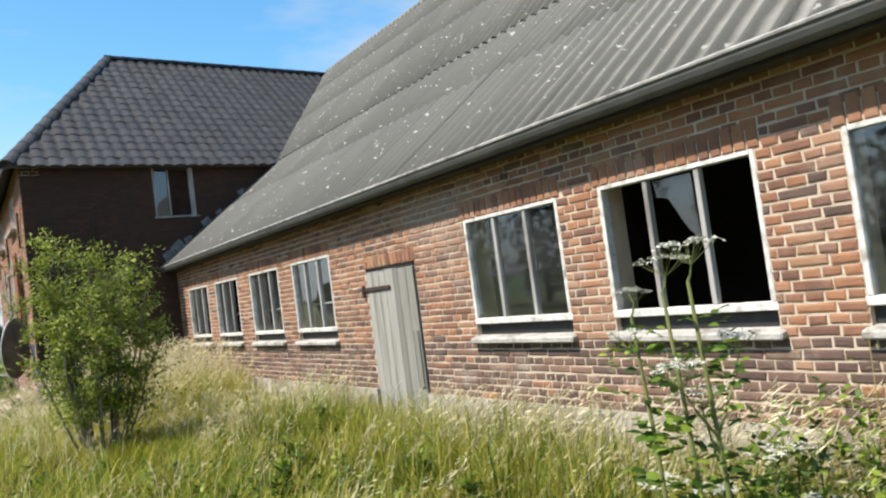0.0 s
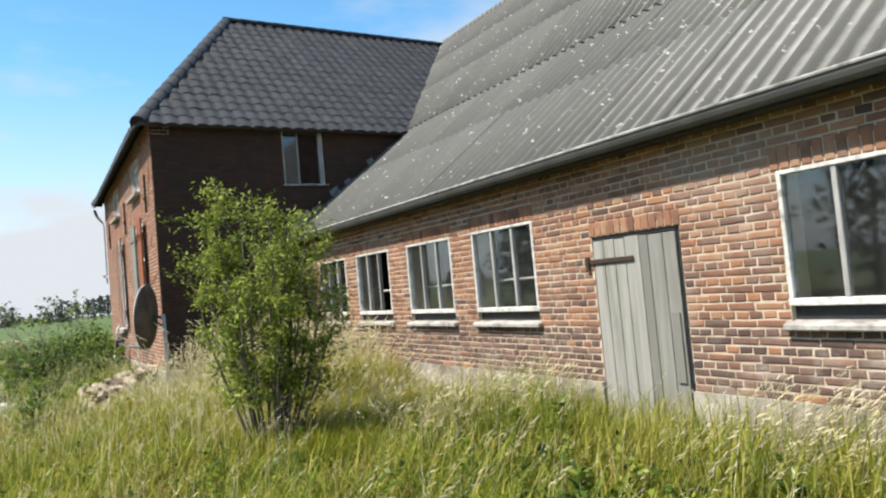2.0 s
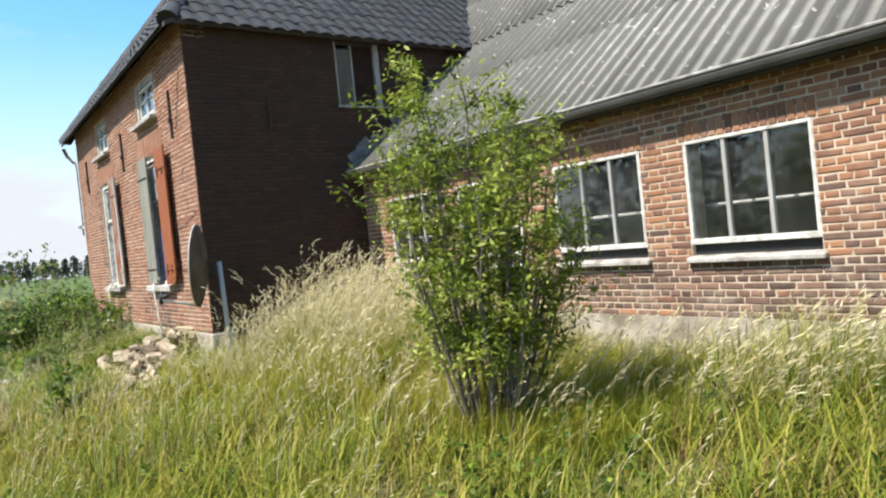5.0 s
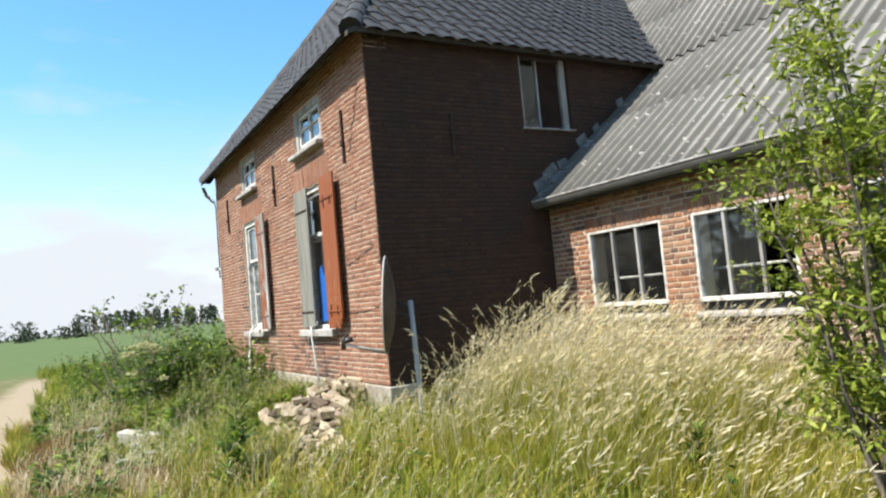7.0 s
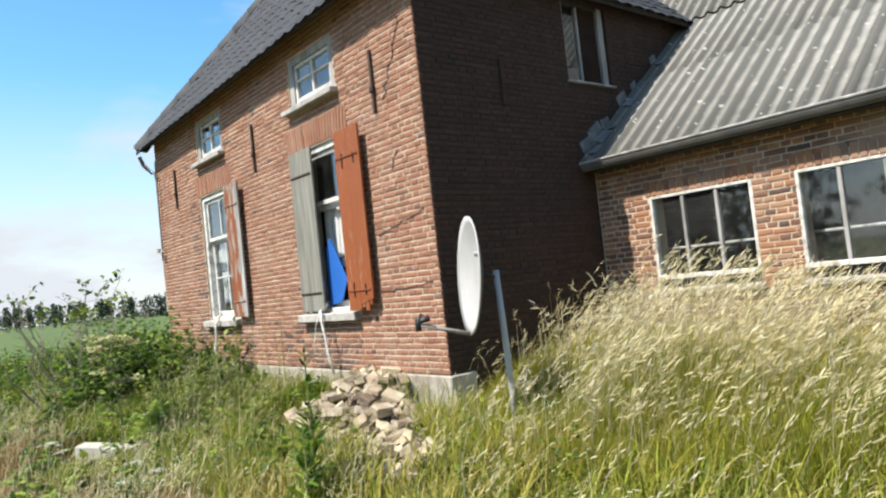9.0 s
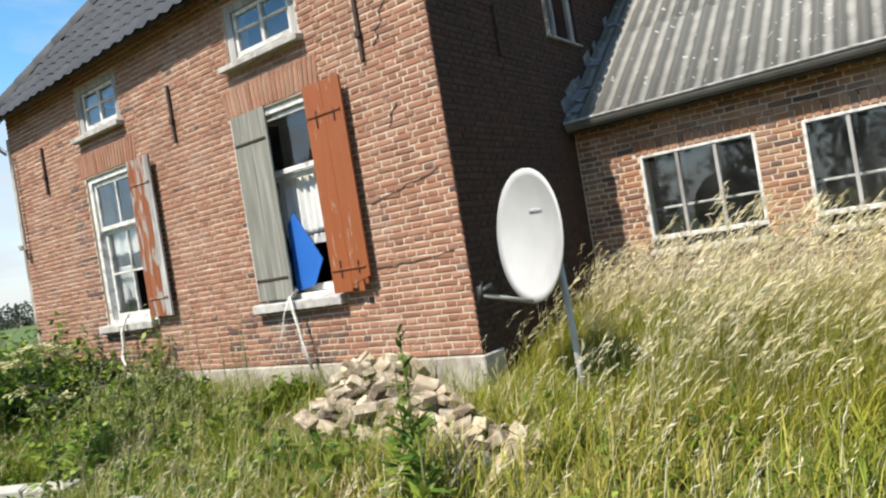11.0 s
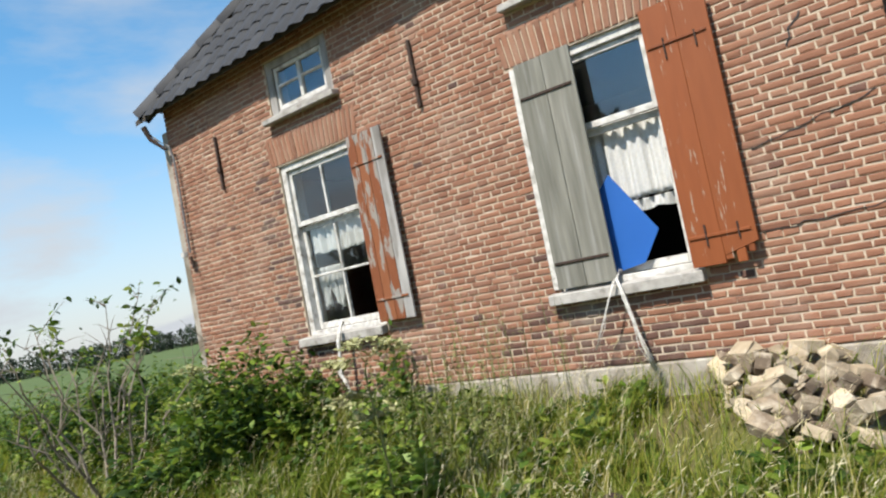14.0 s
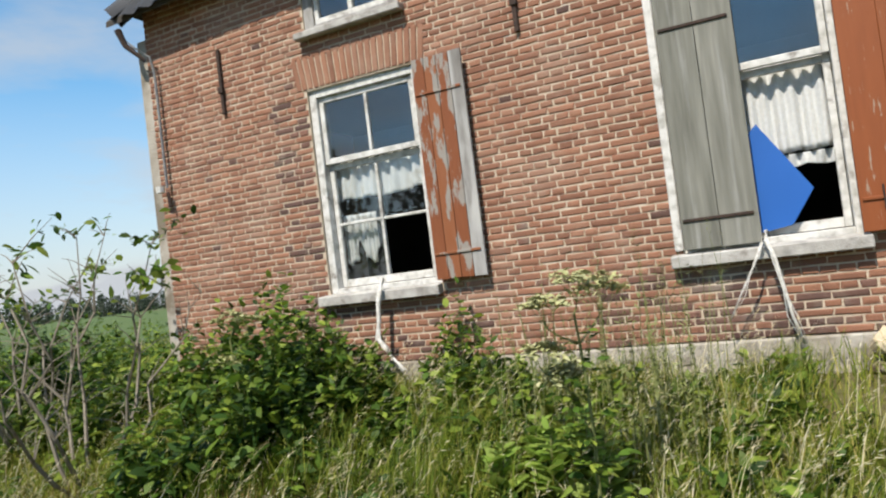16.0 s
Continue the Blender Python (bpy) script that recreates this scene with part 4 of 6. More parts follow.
def barn_window(a, b, missing, group):
    w = bars(barn, "window", [(a - 0.01, b + 0.01, WING_Z0 - 0.025, WING_Z0 + 0.02)],
             WY + 0.0, WY + 0.07, M["white_paint"], "white-painted three-light window, " + ("broken panes" if missing else "dusty panes"))
    for rect in ((a, a + 0.027, WING_Z0 + 0.0205, WING_Z1), (b - 0.027, b, WING_Z0 + 0.0205, WING_Z1)):
        bars(w, "stile", [rect], WY + 0.0, WY + 0.07, M["white_paint"])
    bars(w, "head_rail", [(a + 0.0275, b - 0.0275, WING_Z1 - 0.03, WING_Z1)], WY + 0.0, WY + 0.07, M["white_paint"])
    t = (b - a) / 3
    for k in (1, 2):
        bars(w, "mullion", [(a + k * t - 0.016, a + k * t + 0.016, WING_Z0 + 0.021, WING_Z1 - 0.031)], WY + 0.01, WY + 0.06, M["grey_paint"])
    for k in range(3):
        p, q = a + k * t + (0.028 if k == 0 else 0.017), a + (k + 1) * t - (0.028 if k == 2 else 0.017)
        if k in missing:
            continue
        pane(w, p, q, WING_Z0 + 0.02, WING_Z1 - 0.031, WY + 0.035, M["glass"])
    # lower ledge
    bm = bmesh.new()
    for v in box(bm, a - 0.03, b + 0.035, WY - 0.06, WY + 0.06, 1.16, 1.206, bevel=0.010):
        if v.co.y < WY:
            v.co.z -= 0.015
    part("window_sill", bm, M["sill_paint"], w, "white cement ledge")
    # black strip standing for the shade in the gap under the frame
    part("gap_board", boxes((a, b, WY + 0.05, WY + 0.10, 1.207, WING_Z0 - 0.026)), M["black"], w)
    return w


for k, (a, b) in enumerate(WING_WIN):
    barn_window(a, b, {5: (0, 1, 2), 1: (2,)}.get(k, ()), "barn windows")
# remains of glass in the broken window, and a torn corner
part("glass_shard", ([(-2.63, WY + 0.035, 2.1), (-2.37, WY + 0.035, 2.1), (-2.36, WY + 0.035, 1.70), (-2.44, WY + 0.035, 1.80), (-2.54, WY + 0.035, 1.98), (-2.62, WY + 0.035, 2.0),
                      (-2.63, WY + 0.039, 2.1), (-2.37, WY + 0.039, 2.1), (-2.36, WY + 0.039, 1.70), (-2.44, WY + 0.039, 1.80), (-2.54, WY + 0.039, 1.98), (-2.62, WY + 0.039, 2.0)], [],
                     [(0, 1, 2, 3, 4, 5), (11, 10, 9, 8, 7, 6)] + [(i, i + 6, (i + 1) % 6 + 6, (i + 1) % 6) for i in range(6)]), M["glass"], barn, "broken remains of a pane")

# plank door
dx0, dx1, dz0, dz1 = DOOR
door = part("door", boxes((dx0 + 0.03, dx1 - 0.03, WY + 0.03, WY + 0.055, 0.45, 0.55), (dx0 + 0.03, dx1 - 0.03, WY + 0.03, WY + 0.055, 1.60, 1.70)), M["door_wood"], barn, "closed weathered grey plank door")
r = random.Random(9)
edges = [dx0 + 0.01 + (dx1 - dx0 - 0.05) * k / 7 + (r.uniform(-0.02, 0.02) if 0 < k < 7 else 0) for k in range(8)]
for k in range(7):
    part("plank", boxes((edges[k] + 0.003, edges[k + 1] - 0.003, WY + 0.0, WY + 0.028 + r.uniform(0, 0.002), dz0 + r.uniform(0, 0.06), dz1 - 0.03 - r.uniform(0, 0.015)), bevel=0.003), M["door_wood"], door)
# black strips for the dark, shaded gap beside and above the planks
part("door_frame", boxes((dx1 - 0.036, dx1, WY + 0.02, WY + 0.10, dz0, dz1), (dx0, dx1 - 0.036, WY + 0.012, WY + 0.10, dz1 - 0.03, dz1)), M["black"], barn, "black strips standing for the shaded gap round the door")
part("strap_hinge", boxes((dx0 - 0.03, -5.74, WY - 0.018, WY - 0.004, 1.675, 1.715), (dx0 - 0.07, dx0 - 0.03, WY - 0.03, WY - 0.002, 1.62, 1.74), bevel=0.004), M["iron"], door, "rusty strap hinge")
part("patch", boxes((-5.42, -5.345, WY - 0.016, WY - 0.004, 0.75, 1.27), bevel=0.003), M["door_wood"], door)

# roof of corrugated sheets: a flatter foot, then steeper to the ridge
PITCH = 0.177
E0 = Vector((0, 3.335, 2.565))
KN = Vector((0, 5.78, 4.50))
TOP = Vector((0, HY1, 7.80))


def sheet(length, width, seed):
    """A corrugated sheet: waves across, its lower edge at local y = 0, 8 mm thick at the ends."""
    n = int(round(width / PITCH * 8))
    xs = [width * i / n for i in range(n + 1)]
    zs = [0.022 * (2 * (0.5 + 0.5 * math.cos(2 * math.pi * x / PITCH)) ** 2.2 - 1) for x in xs]
    v, f = [], []
    for y, dz in ((0, 0.0), (length, 0.0)):
        v += [(x, y, z + dz) for x, z in zip(xs, zs)]
    v += [(x, 0, z - 0.009) for x, z in zip(xs, zs)]
    m = n + 1
    f = [(i, i + 1, m + i + 1, m + i) for i in range(n)] + [(2 * m + i, 2 * m + i + 1, i + 1, i) for i in range(n)]
    return v, f


barn_roof = part("roof", ([(HX0 + 0.3, 3.36, 2.50), (BX1 + 0.2, 3.36, 2.50), (BX1 + 0.2, 5.80, 4.42), (HX0 + 0.3, 5.80, 4.42), (BX1 + 0.2, HY1, 7.72), (HX0 + 0.3, HY1, 7.72), (BX1 + 0.2, 15.1, 2.3), (HX0 + 0.3, 15.1, 2.3),
                           (HX1 + 0.03, 3.36, 2.50), (HX1 + 0.03, 5.80, 4.42)], [], [(8, 1, 2, 9), (9, 2, 4, 5), (5, 4, 6, 7)]), M["board"], barn, "grey corrugated fibre-cement roof with lichen")
r = random.Random(15)
SHEETW = 5 * PITCH
stacks = [(E0, KN, 2), (KN, TOP, 3)]
meshes = {}
for lo, hi, rows in stacks:
    up = (hi - lo).normalized()
    L = (hi - lo).length / rows
    nrm = Vector((1, 0, 0)).cross(up)
    base = Matrix((Vector((1, 0, 0)), up, nrm)).transposed().to_4x4()
    key = round(L, 3)
    if key not in meshes:
        me = bpy.data.meshes.new("roof_sheet")
        v, f = sheet(L + 0.12, SHEETW + 0.04, 0)
        me.from_pydata(v, [], f)
        me.materials.append(M["sheet"]["object"])
        me.shade_smooth()
        meshes[key] = me
    for j in range(rows):
        x = HX1 + 0.02 if lo is E0 else HX1 - 4 * SHEETW + 0.02
        while x < BX1:
            at = lo + up * (L * j) + nrm * (0.012 * (rows - j) + 0.02)
            ob = new("roof_sheet", meshes[key])
            ob.parent = barn_roof
            ob.matrix_basis = Matrix.Translation((x, at.y, at.z)) @ base @ pose(0, r.uniform(-0.006, 0.006), r.uniform(0, 0.004), r.uniform(-0.25, 0.1), 0, r.uniform(-0.15, 0.15))
            x += SHEETW
part("ridge_cap", joined([tube([(HX1 - 3.6, HY1, 7.80), (BX1 + 0.2, HY1, 7.80)], 0.09, 0.09, 10)]), M["sheet"]["island"], barn, "grey ridge capping")
# half-round gutter edge under the sheets, with its fascia
bm = bmesh.new()
n = 8
ring = [(3.36 + 0.062 * math.cos(math.pi + math.pi * k / n), 2.60 + 0.085 * math.sin(math.pi + math.pi * k / n)) for k in range(n + 1)]
ring += [(3.36 + 0.055 * math.cos(2 * math.pi - math.pi * k / n), 2.60 + 0.078 * math.sin(2 * math.pi - math.pi * k / n)) for k in range(n + 1)]
va = [bm.verts.new((HX1 + 0.03, y, z)) for y, z in ring]
vb = [bm.verts.new((BX1 + 0.15, y, z)) for y, z in ring]
for k in range(len(ring)):
    q = (k + 1) % len(ring)
    bm.faces.new((va[k], vb[k], vb[q], va[q]))
bm.faces.new(va[::-1])
bm.faces.new(vb)
part("gutter", bm, M["gutter"], barn, "tarnished half-round gutter")
part("gutter_lip", joined([tube([(HX1 + 0.03, 3.298, 2.605), (-4.5, 3.298, 2.60), (BX1 + 0.15, 3.298, 2.605)], 0.012, 0.012, 6)]), M["grey_paint"], barn, "pale rolled gutter edge")
part("fascia", boxes((HX1 + 0.03, BX1, 3.43, WY - 0.002, 2.51, 2.58)), M["board"], barn, "dark eaves board")
# stepped lead flashings where the roof meets the house
for y, lift_up, s in ((3.50, 0.03, 1.0), (3.66, 0.06, 1.0), (3.86, 0.02, 0.7), (4.22, 0.05, 0.8), (4.48, 0.02, 0.6), (4.95, 0.03, 0.6)):
    z = 2.62 + (y - 3.3) * 0.78
    bm = boxes((-0.004, 0.004, -0.11 * s, 0.11 * s, -0.03, 0.10 * s), (0.0, 0.15, -0.10 * s, 0.10 * s, -0.045, -0.035), bevel=0.002)
    bmesh.ops.transform(bm, matrix=pose(HX1 + 0.012, y, z + lift_up, r.uniform(22, 46), r.uniform(0, 22), r.uniform(-6, 6)), verts=bm.verts)
    part("flashing", bm, M["zinc"], barn, "bent grey lead flashing")

# ---- things in the window openings ----
def curtain(x0, x1, z0, z1, y, ragged, seed, label):
    rng = random.Random(seed)
    nx, nz = 60, 14
    verts, faces = [], []
    ph = [rng.uniform(0, 6.28) for _ in range(4)]
    for j in range(nz + 1):
        for i in range(nx + 1):
            u = i / nx
            drop = ragged * (0.5 + 0.5 * math.sin(9 * u + ph[0])) * (0.6 + 0.4 * math.sin(23 * u + ph[1]))
            z = z1 - (z1 - z0 - drop) * j / nz
            verts.append((x0 + (x1 - x0) * u, y + 0.018 * math.sin(55 * u + ph[2]) + 0.012 * math.sin(24 * u + ph[3] + 0.1 * j), z))
    for j in range(nz):
        for i in range(nx):
            a = j * (nx + 1) + i
            faces.append((a, a + 1, a + nx + 2, a + nx + 1))
    ob = link_mesh("curtain", (verts, [], faces), M["lace"], smooth=True)
    mod = ob.modifiers.new("thick", "SOLIDIFY")
    mod.thickness = 0.002
    return tagged(ob, label, "curtain", "lace curtains")


curtain(-15.34, -14.575, 1.90, 2.56, HY0 + 0.19, 0.018, 1, "white lace half curtain behind the broken sash window")
curtain(-15.34, -14.575, 1.80, 1.895, HY0 + 0.20, 0.02, 3, "grimy patterned hem below the lace half curtain")
curtain(-18.50, -17.60, 2.12, 2.47, HY0 + 0.165, 0.03, 2, "ragged white lace valance behind the sash window")
curtain(-18.50, -18.16, 1.55, 2.0, HY0 + 0.21, 0.26, 5, "torn remnant of lace curtain behind the sash window")
bm = bmesh.new()
top = [(-15.16, 1.30, 2.02), (-15.06, 1.30, 2.12), (-14.77, 1.30, 1.645), (-14.92, 1.30, 1.42), (-15.18, 1.30, 1.38)]
f = bm.faces.new([bm.verts.new(p) for p in top])
ex = bmesh.ops.extrude_face_region(bm, geom=[f])
for v in ex["geom"]:
    if isinstance(v, bmesh.types.BMVert):
        v.co.y += 0.012
bmesh.ops.recalc_face_normals(bm, faces=bm.faces)
tagged(link_mesh("blue_board", bm, M["blue"]), "bright blue plastic board leaning in the broken window", "board")


def rag(points, r0, label, seed):
    rng = random.Random(seed)
    pieces = [tube([Vector(p) + Vector((rng.uniform(-0.008, 0.008), rng.uniform(-0.01, 0.0), 0)) for p in points], r0, r0 * 0.7, 6)]
    for k in range(3):
        pieces.append(tube([Vector(p) + Vector((rng.uniform(-0.035, 0.035) * (i + 1) / len(points), -0.01, rng.uniform(-0.01, 0.01))) for i, p in enumerate(points)], r0 * 0.35, r0 * 0.2, 5))
    tagged(link_mesh("rag_strip", joined(pieces), M["cloth"], smooth=True), label, "rag")


rag([(-18.02, 1.20, 1.40), (-18.02, 1.13, 1.33), (-18.03, 1.10, 1.22), (-18.05, 1.10, 1.05), (-18.06, 1.08, 0.92), (-17.98, 1.06, 0.84), (-17.90, 1.02, 0.74), (-17.78, 0.96, 0.66)], 0.022, "twisted dirty white rag hanging over the window sill", 1)
rag([(-15.09, 1.22, 1.40), (-15.09, 1.13, 1.34), (-15.06, 1.11, 1.22), (-15.03, 1.12, 1.05), (-15.00, 1.12, 0.85), (-14.95, 1.14, 0.66)], 0.014, "frayed pale cord hanging from the window sill", 2)
rag([(-15.10, 1.22, 1.37), (-15.12, 1.13, 1.33), (-15.18, 1.11, 1.2), (-15.28, 1.12, 1.0), (-15.36, 1.12, 0.85)], 0.006, "thin frayed cord hanging from the window sill", 3)

# ---- satellite dish ----
dish = thing("satellite_dish", "round chalky white satellite dish on a post in tall grass", "satellite dish", at=(-12.32, 1.14, lift(-12.32, 1.14)))
bm = bmesh.new()
rings, seg = 9, 40
R, D = 0.455, 0.085
grid = []
for back in (0, 1):
    for i in range(rings + 1):
        q = i / rings
        for k in range(seg):
            a = 2 * math.pi * k / seg
            grid.append(bm.verts.new((0.93 * R * q * math.cos(a), -D * (q * q) + back * 0.012 + 0.0, R * q * math.sin(a))))
def quad(a, b, c, d):
    vs = []
    for v in (a, b, c, d):
        if v not in vs:
            vs.append(v)
    if len(vs) > 2:
        bm.faces.new(vs).material_index = back
for back in (0, 1):
    o = back * (rings + 1) * seg
    for i in range(rings):
        for k in range(seg):
            n = (k + 1) % seg
            if i == 0:
                continue
            quad(grid[o + i * seg + k], grid[o + (i + 1) * seg + k], grid[o + (i + 1) * seg + n], grid[o + i * seg + n])
    bm.faces.new([grid[o + seg + k] for k in range(seg)]).material_index = back
    for k in range(seg):
        bm.verts.remove(grid[o + k])
back = 0
oa, ob_ = rings * seg, (rings + 1) * seg + rings * seg
for k in range(seg):
    n = (k + 1) % seg
    quad(grid[oa + k], grid[ob_ + k], grid[ob_ + n], grid[oa + n])
bmesh.ops.recalc_face_normals(bm, faces=bm.faces)
FACE = pose(-12.376, 0.998, 1.535, 6, 3, -30) @ pose(0, 0, 0, -10, 0, 0)
INV = Matrix.Translation(-dish.location)
bmesh.ops.transform(bm, matrix=INV @ FACE, verts=bm.verts)
# second material: rusty back, coloured darker for its shaded side
part("reflector", bm, M["dish"], dish, "chalky white reflector, its rusty back coloured darker as in shade", smooth=True).data.materials.append(M["dish_rust_shade"])
def set_part(name, data, mat, label=""):
    ob = part(name, data, mat, dish, label, smooth=True)
    ob.matrix_parent_inverse = INV
    return ob
set_part("post", joined([tube([(-12.30, 1.16, 0.1), (-12.31, 1.15, 0.9), (-12.33, 1.14, 1.56)], 0.025, 0.025, 10)]), M["dish"], "flaking white steel post")
set_part("bracket", joined([tube([(-12.33, 1.14, 1.40), FACE @ Vector((0, 0.03, -0.08))], 0.013, 0.013, 8), tube([(-12.33, 1.14, 1.50), FACE @ Vector((0, 0.02, 0.02))], 0.013, 0.013, 8)]), M["board"])
foot, feed = FACE @ Vector((0, -0.06, -0.45)), FACE @ Vector((0.02, -0.48, -0.36))
set_part("feed_arm", joined([tube([foot, feed], 0.017, 0.014, 8)]), M["dish_back"], "grey feed arm")
set_part("receiver", joined([tube([feed + Vector((0, 0, -0.05)), feed + Vector((0, 0, 0.05)), feed + Vector((0.02, 0.03, 0.075))], 0.024, 0.018, 8), tube([feed + Vector((0.0, 0.0, 0.02)), feed + Vector((0.05, 0.075, 0.045))], 0.018, 0.026, 8)]), M["black"], "black receiver head")
for k, (u, w_) in enumerate(((-0.13, 0.016), (-0.05, 0.026), (-0.015, 0.03), (0.025, 0.024), (0.058, 0.028), (0.092, 0.026))):
    bm = boxes((u - w_ / 2, u + w_ / 2, -0.0155, -0.0105, 0.150, 0.182))
    bmesh.ops.transform(bm, matrix=FACE, verts=bm.verts)
    set_part("marking", bm, M["grey_mark"], "faded grey lettering")

# ---- rubble ----
rubble = thing("rubble_heap", "heap of pale broken bricks and mortar lumps against the plinth", "rubble", at=(-14.3, 1.0, 0.2))
rng = random.Random(77)
stone_meshes = []
for k in range(9):
    bm = bmesh.new()
    lx, ly, lz = rng.choice([(0.19, 0.10, 0.06), (0.12, 0.10, 0.06), (0.15, 0.11, 0.075), (0.10, 0.09, 0.07), (0.20, 0.10, 0.055), (0.09, 0.07, 0.05)])
    vs = box(bm, -lx / 2, lx / 2, -ly / 2, ly / 2, -lz / 2, lz / 2, bevel=0.009)
    for v in bm.verts:
        v.co *= 1 + rng.uniform(-0.11, 0.11)
        v.co.x += rng.uniform(-0.012, 0.012)
    me = bpy.data.meshes.new("stone")
    bm.to_mesh(me)
    bm.free()
    me.materials.append(M["stone"]["object"])
    stone_meshes.append(me)
placed = []
for attempt in range(5000):
    if attempt % 3:
        x, y = rng.uniform(-14.7, -13.12), 1.2 - 1.05 * rng.random() ** 1.1
    else:
        # the tongue that has slid down towards the walker
        k = rng.random()
        x, y = -13.8 + 1.4 * k + rng.uniform(-0.25, 0.25), 0.75 - 0.6 * k + rng.uniform(-0.2, 0.2)
    if x > -13.75 and y > 0.80 or x < -14.4 - 0.5 * (y - 0.9) or (x < -14.2 and y < 0.3):
        continue
    top = max(0.0, 0.20 - 0.12 * (1.2 - y) - 0.10 * max(0.0, abs(x + 14.15) - 0.35) + rng.uniform(-0.03, 0.05))
    at = Vector((x, y, lift(x, y) + 0.03 + top * rng.choice((0.1, 0.55, 1.0))))
    if len(placed) >= 290 or any((at - p).length < 0.105 for p in placed):
        continue
    placed.append(at)
    ob = new("stone", rng.choice(stone_meshes))
    ob.parent = rubble
    ob.matrix_parent_inverse = Matrix.Translation((14.3, -1.0, -0.2))
    ob.matrix_basis = pose(*at, rng.uniform(-38, 38), rng.uniform(-38, 38), rng.uniform(0, 360))
    ob.scale = [rng.uniform(0.75, 1.2)] * 3
for k, (x, y, w_, a) in enumerate(((-16.25, -0.78, 0.80, 35),)):
    bm = boxes((-w_ / 2, -w_ * 0.1, -0.07, 0.08, -0.10, 0.055), (-w_ * 0.1 + 0.012, w_ / 2, -0.08, 0.07, -0.10, 0.05), bevel=0.012)
    for v in bm.verts:
        v.co.x += rng.uniform(-0.02, 0.02)
    ob = tagged(link_mesh("concrete_slab", bm, M["concrete"]), "pale broken concrete slab lying in the grass", "slab", "concrete slabs")
    ob.matrix_basis = pose(x, y, lift(x, y) + 0.07, 6, 3, a)


# ---- plants ----
def leaf_shape(kind="oval"):
    """Outline of a leaf along +x, 1 long, folded at the midrib."""
    if kind == "long":
        return [(0, 0, 0), (0.3, 0.10, 0.03), (0.65, 0.08, 0.03), (1, 0, -0.05), (0.65, -0.08, 0.03), (0.3, -0.10, 0.03)]
    if kind == "broad":
        return [(0, 0, 0), (0.3, 0.16, 0.04), (0.65, 0.13, 0.04), (1, 0, -0.05), (0.65, -0.13, 0.04), (0.3, -0.16, 0.04)]
    if kind == "thin":
        return [(0, 0, 0), (0.3, 0.05, 0.02), (0.65, 0.045, 0.02), (1, 0, -0.02), (0.65, -0.045, 0.02), (0.3, -0.05, 0.02)]
    return [(0, 0, 0), (0.3, 0.24, 0.05), (0.65, 0.22, 0.05), (1, 0, -0.04), (0.65, -0.22, 0.05), (0.3, -0.24, 0.05)]


def mesh_from_arrays(name, verts, tris, mat, parent=None):
    me = bpy.data.meshes.new(name)
    me.vertices.add(len(verts))
    me.vertices.foreach_set("co", np.asarray(verts, np.float32).ravel())
    n = len(tris)
    me.loops.add(n * 3)
    me.loops.foreach_set("vertex_index", np.asarray(tris, np.int32).ravel())
    me.polygons.add(n)
    me.polygons.foreach_set("loop_start", np.arange(0, n * 3, 3, dtype=np.int32))
    me.update(calc_edges=True)
    me.materials.append(mat)
    ob = new(name, me)
    if parent:
        ob.parent = parent
    return ob


def leaves(at, size, heading, pitch, roll, kind="oval"):
    """Vertices and triangles of many leaves at once: 6 points and 4 triangles each."""
    shape = np.array(leaf_shape(kind))
    n = len(at)
    p = shape[None] * size[:, None, None]
    cr, sr = np.cos(roll)[:, None], np.sin(roll)[:, None]
    y, z = p[..., 1] * cr - p[..., 2] * sr, p[..., 1] * sr + p[..., 2] * cr
    x = p[..., 0]
    cp, sp = np.cos(pitch)[:, None], np.sin(pitch)[:, None]
    x, z = x * cp - z * sp, x * sp + z * cp
    ch, sh = np.cos(heading)[:, None], np.sin(heading)[:, None]
    x, y = x * ch - y * sh, x * sh + y * ch
    verts = np.stack([x, y, z], -1) + at[:, None]
    tri = np.array([(0, 1, 5), (1, 2, 4), (1, 4, 5), (2, 3, 4)])
    tris = tri[None] + (np.arange(n) * 6)[:, None, None]
    return verts.reshape(-1, 3), tris.reshape(-1, 3)


def blades(at, height, width, heading, bend, droop=0.0):
    """Vertices and triangles of many grass blades at once: 7 points and 5 triangles each."""
    n = len(at)
    s = np.array([0.0, 0.4, 0.75, 1.0])
    out = bend[:, None] * height[:, None] * s[None] ** 2
    up = height[:, None] * (s[None] - 0.28 * np.abs(bend)[:, None] * s[None] ** 2.5)
    ch, sh = np.cos(heading), np.sin(heading)
    rows = []
    for k, wk in enumerate((1.0, 0.85, 0.55)):
        for sgn in (-0.5, 0.5):
            rows.append(np.stack([out[:, k] * ch - sgn * wk * width * sh, out[:, k] * sh + sgn * wk * width * ch, up[:, k]], -1))
    rows.append(np.stack([out[:, 3] * ch, out[:, 3] * sh, up[:, 3]], -1))
    verts = np.stack(rows, 1) + at[:, None]
    tri = np.array([(0, 1, 3), (0, 3, 2), (2, 3, 5), (2, 5, 4), (4, 5, 6)])
    tris = tri[None] + (np.arange(n) * 7)[:, None, None]
    return verts.reshape(-1, 3), tris.reshape(-1, 3)


def merge(*pairs):
    verts, tris, n = [], [], 0
    for v, t in pairs:
        verts.append(v)
        tris.append(t + n)
        n += len(v)
    return np.concatenate(verts), np.concatenate(tris)


gen = np.random.default_rng(4)


def path_y(x):
    return np.interp(x, [-15.0, -12.0, -9.6, -7.5, -5.0, -2.8, 0.0], [-3.85, -3.53, -3.03, -2.12, -1.58, -0.87, 0.1])


